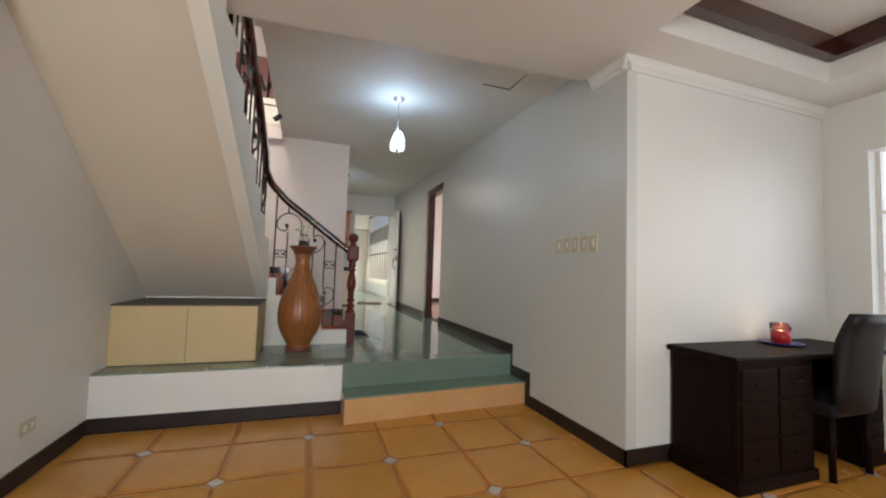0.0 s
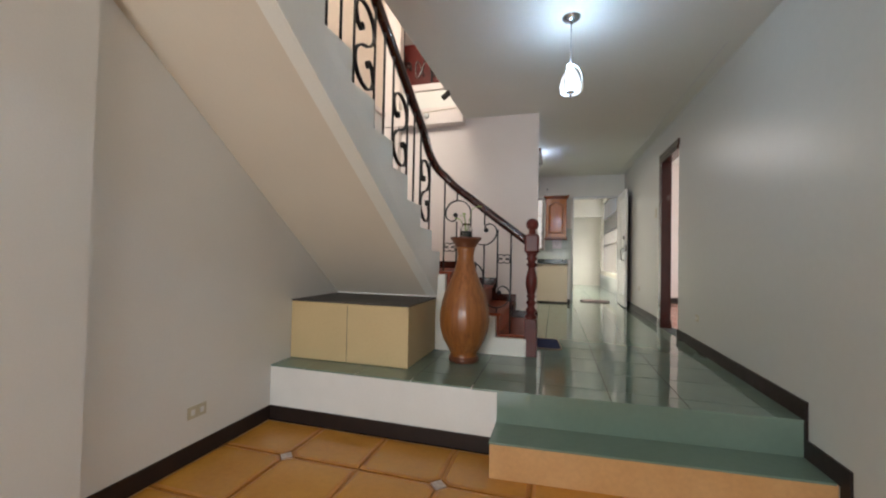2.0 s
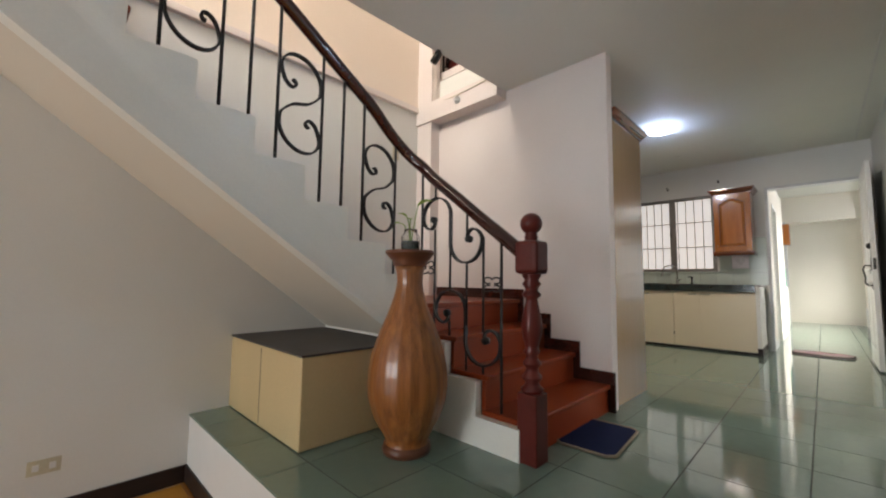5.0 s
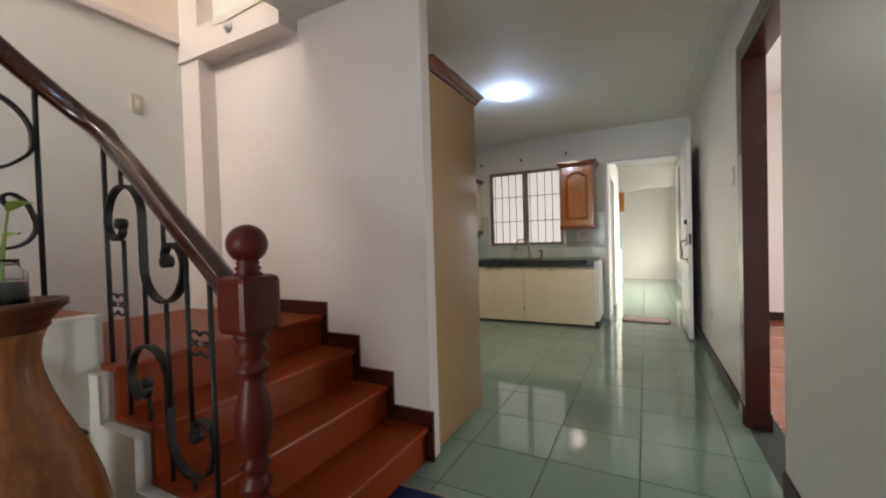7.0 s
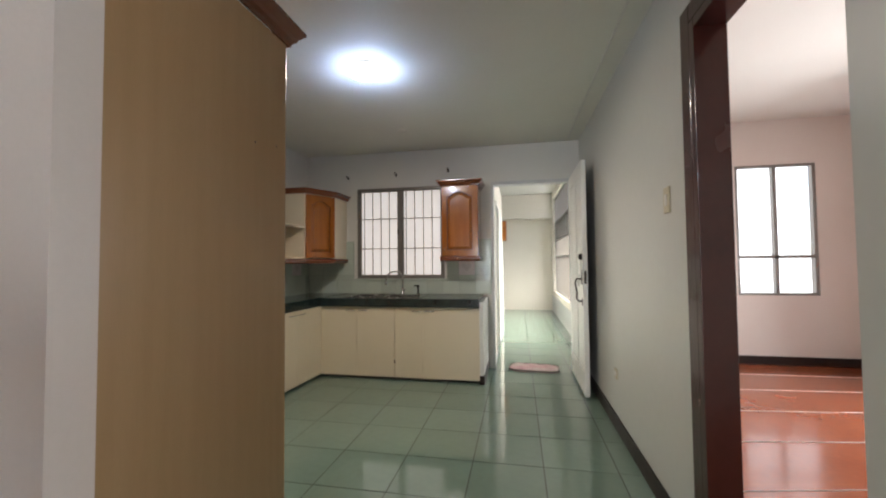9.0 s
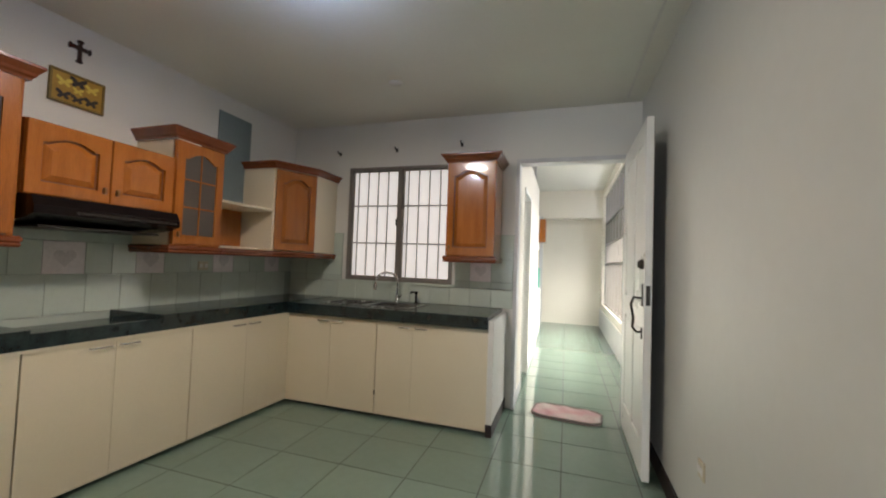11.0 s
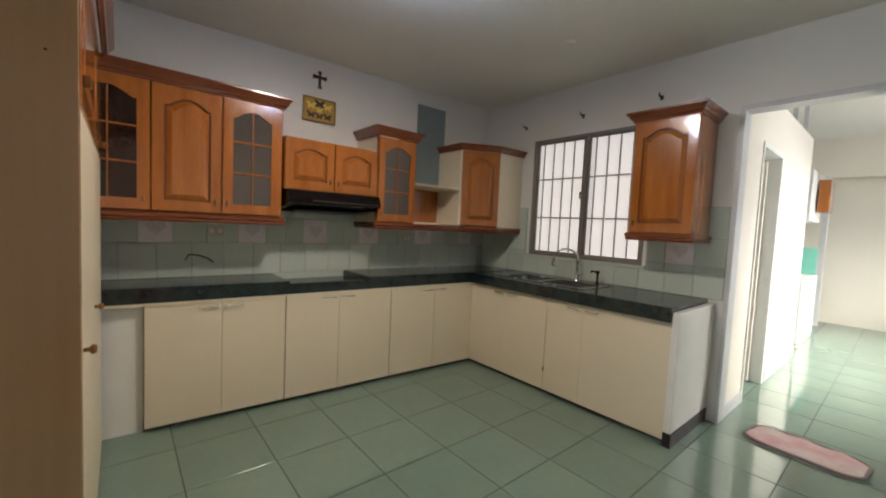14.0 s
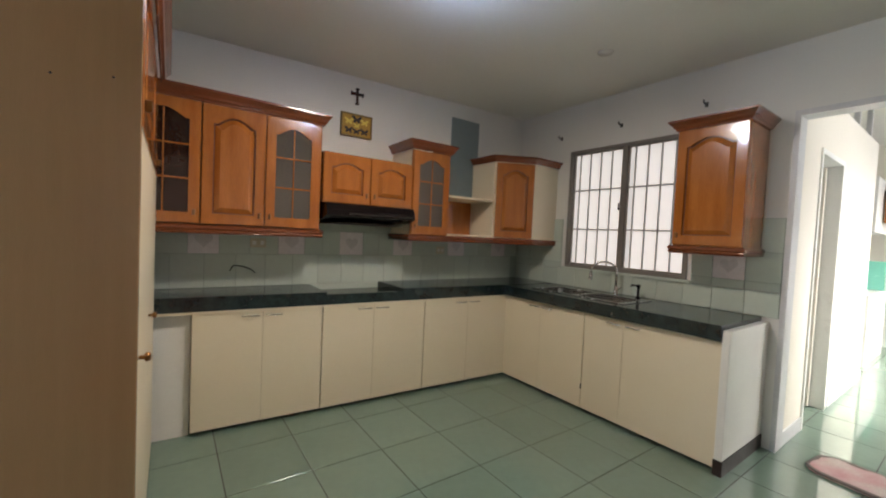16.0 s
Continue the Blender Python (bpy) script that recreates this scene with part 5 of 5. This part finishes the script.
# ---- upper stairwell ----
uw = tagged(thing("window_5", (-0.9, 5.95, 4.1), "upper stairwell opening with bars and dark carved wood behind", "window"), kind="structure")
for x in (-0.56, -0.50, -0.1, 0.15, 0.4):
    part("bar", tube(B(), [(x, 0, -0.65), (x, 0, 1.2)], 0.012, 8), M["iron"], uw)
cv = thing("carved_panel", (-1.05, 6.08, 3.45), "dark reddish carved wooden furniture panel upstairs", "furniture")
part("panel", bx(-0.42, 0.45, 0, 0.04, 0, 0.72, bevel=0.01), M["newelwood"], cv)
for i in range(5):
    pts = [(-0.35 + 0.2 * i + 0.07 * math.cos(a), -0.012, 0.35 + 0.12 * math.sin(1.7 * a + i)) for a in [0.5 * k for k in range(12)]]
    part("carving", tube(B(), pts, 0.014, 6), M["darkwood"], cv)
solid("floor_upper", bx(-1.75, 2.1, 6.0, 7.6, 3.4, 3.45), M["redfloor"], "red upper floor", kind="structure")
wall("wall_upper_back", "y", 7.5, 7.6, -1.75, 2.1, 3.4, TOP, [], M["wall_pink"], "pale upper hall wall")
wall("wall_upper_left", "x", -1.85, -1.75, 5.9, 7.6, 3.4, TOP, [], M["wall_pink"], "pale upper hall side wall")
wall("wall_upper_east", "x", 2.1, 2.2, -0.1, 7.6, 3.4, TOP, [], M["wall_pink"], "pale upper hall end wall")
solid("ceiling_upper_back", bx(-1.75, 2.1, 6.0, 7.6, TOP - 0.6, TOP), M["ceiling"], "pale ceiling of the upper hall", kind="structure")
spot = thing("wall_spotlight", (-0.50, 4.98, 2.99), "small dark spotlight on the ceiling edge", "spotlight")
part("bracket", bx(-0.012, 0.012, -0.015, 0.015, -0.03, 0.0), M["blackmetal"], spot)
bm = lathe(B(), [(0.024, -0.05), (0.028, -0.045), (0.028, 0.03), (0.018, 0.045), (0.002, 0.046)], seg=20)
bm.transform(Matrix.Translation((-0.02, 0.0, -0.045)) @ Matrix.Rotation(radians(50), 4, "Y"))
part("head", bm, M["blackmetal"], spot)
cap = solid("cable_cap", lathe(B(), [(0.035, 0), (0.035, 0.012), (0.022, 0.022), (0.022, 0.035), (0.002, 0.036)], seg=20), M["plastic_w"], "white round cable cap on the beam", "cable cap")
cap.matrix_world = Matrix.Translation((-0.98, 5.72, 3.03)) @ Matrix.Rotation(radians(90), 4, "X")
bm = tube(B(), [(-1.35, 5.735, 3.10), (-1.0, 5.712, 3.075), (-0.6, 5.712, 3.10), (-0.50, 5.72, 3.06)], 0.004, 6)
solid("wall_cable", bm, M["plastic"], "thin pale cable along the stairwell beam", "cable")

# ---- plates ----


def plate(name, at, w, h, axis, sign, label, cat, rockers=1, material=None):
    ob = thing(name, at, label, cat, "plates on the walls")
    t = 0.008 * sign
    lo, hi = sorted((0.0, t))
    lo2, hi2 = sorted((t, t * 1.5))
    if axis == "x":
        part("cover", bx(lo, hi, -w / 2, w / 2, -h / 2, h / 2, bevel=0.002), material or M["plastic"], ob)
        for i in range(rockers):
            c = -w / 2 + w * (i + 0.5) / rockers
            part("rocker", bx(lo2, hi2, c - 0.013, c + 0.013, -h * 0.22, h * 0.22, bevel=0.001), M["plastic_w"], ob)
    return ob


for i in range(5):
    plate("light_switch", (XR, 2.668 + 0.108 * i, 1.508), 0.078, 0.125, "x", -1, "ivory switch plate in a row on the hall wall", "switch")
plate("light_switch", (XR, 7.335, 1.98), 0.075, 0.125, "x", -1, "ivory switch plate beside the door frame", "switch")
plate("wall_socket", (XR, 8.45, 0.84), 0.075, 0.075, "x", -1, "small ivory wall socket near the floor", "socket", 2)
plate("wall_socket", (XR, 5.64, 0.74), 0.08, 0.06, "x", -1, "pale low wall socket in the hall", "socket", 2)
plate("wall_socket", (XL, 3.14, 0.30), 0.13, 0.075, "x", 1, "ivory low wall socket by the platform", "socket", 2)
plate("light_switch", (XL, 5.45, 2.565), 0.075, 0.12, "x", 1, "ivory switch plate on the stair wall", "switch")
plate("wall_socket", (XK + 0.01, 7.265, 1.63), 0.11, 0.07, "x", 1, "ivory double socket on the tiled wall", "socket", 2)
plate("wall_socket", (XK + 0.01, 8.93, 1.60), 0.09, 0.07, "x", 1, "dark ivory socket under the shelf", "socket", 2)
cord = solid("loose_cable", tube(B(), [(XK + 0.012, 7.08, 1.42), (XK + 0.02, 7.10, 1.46), (XK + 0.03, 7.16, 1.455), (XK + 0.03, 7.22, 1.43), (XK + 0.012, 7.25, 1.40)], 0.004, 6), M["black"], "short loose black cable on the tiles", "cable")
bm = B()
for q in ((1.28, 1.55, 3.345, 3.352), (1.543, 1.55, 3.04, 3.345)):
    cube(bm, *q, 2.937, 2.949)
solid("ceiling_hatch", bm, M["hatch"], "thin dark seams of a ceiling hatch", kind="structure")
solid("wire_moulding", slab(B(), [(4.6, 2.974), (9.9, 3.098), (9.9, 3.110), (4.6, 2.984)], "x", 1.80, 1.815), M["plastic_w"], "thin white wire moulding along the hall ceiling", "moulding")
solid("ceiling_vent", lathe(B(), [(0.05, -0.012), (0.055, 0.0), (0.002, 0.0)], (0.0, 0, 0), 20), M["ceiling"], "small round ceiling cap", "ceiling cap", at=(0.05, 9.2, 3.092))

# ---- living room ----
desk = thing("desk", (3.04, 2.05, 0), "dark polished wooden desk against the cream wall", "desk")
part("desk_top", bx(-0.76, 0.80, -0.19, 0.285, 0.76, 0.80, bevel=0.010), M["desk"], desk)
part("side_pedestal", bx(-0.72, -0.02, -0.17, 0.275, 0.05, 0.76, bevel=0.006), M["desk"], desk)
part("side_pedestal", bx(0.52, 0.77, -0.17, 0.275, 0.05, 0.76, bevel=0.006), M["desk"], desk)
part("back_panel", bx(-0.02, 0.52, 0.25, 0.27, 0.25, 0.76), M["desk"], desk)
part("plinth", bx(-0.75, 0.0, -0.19, 0.285, 0, 0.075, bevel=0.012), M["desk"], desk)
part("plinth", bx(0.50, 0.80, -0.19, 0.285, 0, 0.075, bevel=0.012), M["desk"], desk)
part("side_panel", bx(-0.728, -0.72, -0.12, 0.24, 0.14, 0.68, bevel=0.003), M["desk"], desk)
for z0_, z1_ in ((0.10, 0.30), (0.32, 0.52), (0.54, 0.72)):
    for x0_, x1_ in ((-0.70, -0.38), (-0.36, -0.04), (0.54, 0.75)):
        dw = part("drawer", bx(x0_, x1_, -0.182, -0.17, z0_, z1_, bevel=0.004), M["desk"], desk)
        part("pull", bx((x0_ + x1_) / 2 - 0.05, (x0_ + x1_) / 2 + 0.05, -0.198, -0.182, (z0_ + z1_) / 2 - 0.006, (z0_ + z1_) / 2 + 0.006, bevel=0.003), M["desk"], dw)
chair = thing("office_chair", (3.29, 2.0, 0), "black leather chair with a curved high back at the desk", "chair")
bm = B()
prof = [(-0.17, 0.44), (-0.185, 0.60), (-0.20, 0.76), (-0.22, 0.90), (-0.255, 1.00), (-0.30, 1.075)]
rings = []
for k, (y, z) in enumerate(prof):
    half = 0.21 + 0.02 * math.sin(k * 0.6) + (0.03 if k == 5 else 0.0)
    row = [(half * u, y - 0.035 * (1 - u * u), z) for u in (-1, -0.6, -0.2, 0.2, 0.6, 1)]
    rings.append([bm.verts.new(p) for p in row] + [bm.verts.new((x, y2 - 0.05, z2)) for x, y2, z2 in row[::-1]])
for a, b2 in zip(rings, rings[1:]):
    for k in range(len(a)):
        bm.faces.new((a[k], a[(k + 1) % len(a)], b2[(k + 1) % len(a)], b2[k]))
bm.faces.new(rings[0])
bm.faces.new(rings[-1][::-1])
bmesh.ops.recalc_face_normals(bm, faces=bm.faces[:])
for f in bm.faces:
    f.smooth = True
part("backrest", bm, M["leather"], chair)
part("seat", bx(-0.23, 0.23, -0.22, 0.24, 0.40, 0.49, bevel=0.03), M["leather"], chair)
for x in (-0.19, 0.19):
    for y in (-0.17, 0.20):
        part("leg", tube(B(), [(x, y, 0.42), (x * 1.05, y * 1.05, 0.0)], 0.02, 8), M["desk"], chair)
cd = thing("candle_jar", (3.20, 2.16, 0.80), "lit red candle in a glass on a blue saucer", "candle")
part("saucer", lathe(B(), [(0.07, 0), (0.13, 0.012), (0.135, 0.018), (0.08, 0.012), (0.002, 0.010)], seg=28), M["saucer"], cd)
part("wax", lathe(B(), [(0.002, 0.013), (0.058, 0.013), (0.060, 0.10), (0.002, 0.098)], seg=24), M["wax"], cd)
g = part("glass", lathe(B(), [(0.060, 0.1005), (0.064, 0.102), (0.067, 0.155), (0.064, 0.155), (0.061, 0.104)], seg=24), M["glass"], cd)
g.visible_shadow = False
part("flame", lathe(B(), [(0.002, 0.10), (0.012, 0.112), (0.009, 0.128), (0.001, 0.145)], seg=10), M["flame"], cd)
w5 = tagged(thing("window_6", (4.26, 1.10, 1.6), "bright living room window with pale bluish drapes", "window"), kind="structure")
part("frame", bx(-0.03, 0.03, -0.98, -0.92, -0.78, 0.78), M["white"], w5)
part("frame", bx(-0.03, 0.03, 0.92, 0.98, -0.78, 0.78), M["white"], w5)
part("mullion", bx(-0.03, 0.03, -0.02, 0.02, -0.75, 0.75), M["white"], w5)
part("pane", bx(0.05, 0.055, -0.95, 0.95, -0.75, 0.75), M["dayglow"], w5)
for z in (-0.25, 0.25):
    part("glazing_bar", bx(-0.02, 0.02, -0.92, 0.92, z - 0.012, z + 0.012), M["white"], w5)
for y in (-0.47, 0.47):
    part("glazing_bar", bx(-0.02, 0.02, y - 0.012, y + 0.012, -0.75, 0.75), M["white"], w5)
# added window behind the walker, never in view
w6 = tagged(thing("window_7", (0.2, -3.58, 1.5), "unseen wide window behind the walker, added to light the room", "window"), kind="structure")
part("pane", bx(-1.4, 1.4, -0.05, -0.045, -0.8, 0.8), M["dayglow"], w6)
for x in (-0.47, 0.47):
    part("mullion", bx(x - 0.02, x + 0.02, -0.02, 0.02, -0.8, 0.8), M["white"], w6)

# ---- wall tiles ----


def tile_mesh(name, w, h, t, material, edge=0.002):
    """A tile in x, y from 0 to w and h, its face at z = t, with softened edges."""
    bm = B()
    lo = [bm.verts.new(p) for p in ((0, 0, 0), (w, 0, 0), (w, h, 0), (0, h, 0))]
    mi = [bm.verts.new(p) for p in ((0, 0, t - edge * 0.7), (w, 0, t - edge * 0.7), (w, h, t - edge * 0.7), (0, h, t - edge * 0.7))]
    e = edge
    hi = [bm.verts.new(p) for p in ((e, e, t), (w - e, e, t), (w - e, h - e, t), (e, h - e, t))]
    for a, b2 in ((lo, mi), (mi, hi)):
        for i in range(4):
            j = (i + 1) % 4
            bm.faces.new((a[i], a[j], b2[j], b2[i]))
    bm.faces.new(hi)
    return mesh_of(name, bm, material)


cache = {}


def lay(name, parent, w, h, t, key, m, edge=0.002):
    k = (name, round(w, 3), round(h, 3), t, key)
    if k not in cache:
        cache[k] = tile_mesh(name, w, h, t, M[key], edge)
    ob = new(name, cache[k])
    ob.parent = parent
    ob.matrix_local = m
    return ob


TO_X = Matrix(((0, 0, 1, 0), (1, 0, 0, 0), (0, 1, 0, 0), (0, 0, 0, 1)))   # tile face towards +x
TO_Y = Matrix(((1, 0, 0, 0), (0, 0, -1, 0), (0, 1, 0, 0), (0, 0, 0, 1)))  # tile face towards -y
heart = [(0.03 * 16 * math.sin(a) ** 3 / 16, 0.03 * (13 * math.cos(a) - 5 * math.cos(2 * a) - 2 * math.cos(3 * a) - math.cos(4 * a)) / 16) for a in [2 * math.pi * i / 28 for i in range(28)]]
bs = solid("backsplash_left", bx(XK, XK + 0.003, 6.62, YW, 1.302, 1.96), M["splash_grout"], "pale green tiled backsplash with white decor tiles", kind="structure")
gap = 0.003
up = [6.62, 6.82, 7.01, 7.21, 7.41, 7.61, 7.755, 7.90, 8.11, 8.26, 8.41, 8.61, 8.82, 9.03, 9.24, 9.43, 9.62, 9.82, 10.015]
for a, b2 in zip(up, up[1:]):
    deco = a in (6.82, 7.41, 7.90, 8.41, 9.03, 9.62)
    lay("tile", bs, b2 - a - gap, 0.195, 0.007, "deco" if deco else "splash", Matrix.Translation((XK + 0.003, a, 1.545)) @ TO_X)
    if deco:
        c = (a + b2) / 2
        part("print", slab(B(), [(c + u * 1.9, 1.645 + v * 1.9) for u, v in heart], "x", XK + 0.0101, XK + 0.0112), M["deco_print"], bs)
low = [6.62] + [6.72 + 0.2 * i for i in range(17)]
for a, b2 in zip(low, low[1:]):
    lay("tile", bs, min(b2, 10.015) - a - gap, 0.238, 0.007, "splash", Matrix.Translation((XK + 0.003, a, 1.304)) @ TO_X)
for i in range(4):
    lay("tile", bs, 0.2 - gap, 0.20, 0.007, "splash", Matrix.Translation((XK + 0.003, 7.62 + 0.19 * i, 1.743)) @ TO_X)
bs2 = solid("backsplash_sink", bx(XK + 0.011, 0.905, YW - 0.003, YW, 1.302, 1.472), M["splash_grout"], "pale green tiles behind the sink", kind="structure")
bs3 = solid("backsplash_door", bx(0.36, 0.905, YW - 0.003, YW, 1.475, 1.97), M["splash_grout"], "pale green tiles beside the window", kind="structure")
bs4 = solid("backsplash_corner", bx(XK + 0.011, -0.86, YW - 0.003, YW, 1.475, 1.97), M["splash_grout"], "pale green tiles in the kitchen corner", kind="structure")
x = XK + 0.012
while x < 0.9:
    w = min(0.2, 0.905 - x)
    lay("tile", bs2, w - gap, 0.165, 0.007, "splash", Matrix.Translation((x, YW - 0.003, 1.304)) @ TO_Y)
    x += 0.2
for r, (z, h) in enumerate(((1.477, 0.055), (1.535, 0.20), (1.738, 0.228))):
    for x, w in ((0.362, 0.14), (0.505, 0.20), (0.708, 0.197)):
        deco = r == 1 and x == 0.505
        lay("tile", bs3, w - gap, h, 0.007, "deco" if deco else "splash", Matrix.Translation((x, YW - 0.003, z)) @ TO_Y)
        if deco:
            part("print", slab(B(), [(0.605 + u * 1.9, 1.635 + v * 1.9) for u, v in heart], "y", YW - 0.0112, YW - 0.0101), M["deco_print"], bs3)
    for x, w in ((-1.488, 0.2), (-1.285, 0.2), (-1.082, 0.22)):
        lay("tile", bs4, w - gap, h, 0.007, "splash", Matrix.Translation((x, YW - 0.003, z)) @ TO_Y)

# ---- green floor tiles ----
fl = tagged(new("floor_hall"), "glossy green floor tiles with dark joints", kind="structure")
TX, TY = 0.438, 0.42
J = 0.006
X0, Y0 = 1.36 - TX * 7, 6.97 - TY * 8
xj = [XL] + [X0 + TX * i for i in range(0, 9)] + [XR]
xj = [x for x in xj if XL <= x <= XR]
yj = [y for y in [Y0 + TY * i for i in range(1, 32)] if y < YC] + [YC]
yj = [3.80] + [y for y in yj if y > 3.9]
for a, b2 in zip(xj, xj[1:]):
    for c, d in zip(yj, yj[1:]):
        if c > 10.0 and b2 < 0.2:
            continue
        if c > 6.3 and c < 10 and b2 < -1.2:
            continue
        if c == 3.80:
            e0 = 3.796 if b2 < 0.25 else 3.785 + 0.0575 * max(0, a - 0.2)
            e1 = 3.796 if b2 < 0.25 else 3.785 + 0.0575 * max(0, b2 - 0.2)
            bm = prism(B(), [(a, e0), (b2 - J, e1), (b2 - J, d - J), (a, d - J)], P - 0.012, P)
            part("tile", bm, M["green"], fl)
        else:
            lay("tile", fl, b2 - a - J, d - c - J, 0.012, "green", Matrix.Translation((a, c, P - 0.012)) @ Matrix.Rotation(radians(random.uniform(-0.04, 0.04)), 4, "X"), 0.0004)
for c, d in zip(yj, yj[1:]):
    if c > 10.1:
        lay("tile", fl, 2.10 - XR - J, d - c - J, 0.012, "green", Matrix.Translation((XR, c, P - 0.012)), 0.0004)

# ---- orange floor tiles with inset diamonds ----
fo = tagged(new("floor_living"), "orange rustic floor tiles with small pale diamond insets", kind="structure")
T2 = 0.51
NX, NY = -0.05, 3.36
DR = 0.055


def clipped(x0, y0, x1, y1, corners, inset):
    pts = []
    for (x, y, on, sx, sy) in corners:
        xx, yy = x + sx * inset, y + sy * inset
        if on:
            k = DR + inset * 0.4
            first, second = (xx, y + sy * k), (x + sx * k, yy)
            pts += [first, second] if (sx * sy) > 0 else [second, first]
        else:
            pts.append((xx, yy))
    return pts


for i in range(-3, 9):
    for j in range(-1, 14):
        x0, y1 = NX + T2 * i, NY - T2 * j
        x1, y0 = x0 + T2, y1 - T2
        cx0, cx1, cy0, cy1 = max(x0, -1.57), min(x1, 4.25), max(y0, -3.5), min(y1, 3.79)
        if cx1 - cx0 < 0.04 or cy1 - cy0 < 0.04:
            continue
        if cx0 > XR and cy0 > 2.36:
            continue
        even = lambda a, b2: (a + b2) % 2 == 0
        cor = [(cx0, cy0, even(i, j + 1) and cx0 == x0 and cy0 == y0, 1, 1), (cx1, cy0, even(i + 1, j + 1) and cx1 == x1 and cy0 == y0, -1, 1),
               (cx1, cy1, even(i + 1, j) and cx1 == x1 and cy1 == y1, -1, -1), (cx0, cy1, even(i, j) and cx0 == x0 and cy1 == y1, 1, -1)]
        bm = B()
        o, n_ = clipped(cx0, cy0, cx1, cy1, cor, 0.006), clipped(cx0, cy0, cx1, cy1, cor, 0.026)
        lo = [bm.verts.new((x, y, -0.012)) for x, y in o]
        mi = [bm.verts.new((x, y, -0.004)) for x, y in o]
        hi = [bm.verts.new((x, y, 0.0)) for x, y in n_]
        for p, q in ((lo, mi), (mi, hi)):
            for k in range(len(p)):
                l2 = (k + 1) % len(p)
                bm.faces.new((p[k], p[l2], q[l2], q[k]))
        bm.faces.new(hi)
        bmesh.ops.recalc_face_normals(bm, faces=bm.faces[:])
        for f in bm.faces:
            f.material_index = 0 if f.normal.z > 0.999 else 1
        part("tile", bm, M["orange"], fo).data.materials.append(M["orange_edge"])
dm = None
for i in range(-3, 10):
    for j in range(-1, 15):
        x, y = NX + T2 * i, NY - T2 * j
        if (i + j) % 2 or not (-1.5 < x < 4.2 and -3.4 < y < 3.75) or (x > 1.85 and y > 2.3):
            continue
        if dm is None:
            r = DR - 0.008
            bm = prism(B(), [(r, 0), (0, r), (-r, 0), (0, -r)], -0.012, -0.001)
            dm = mesh_of("inset", bm, M["diamond"])
        ob = new("inset", dm)
        ob.parent = fo
        ob.location = (x, y, 0)
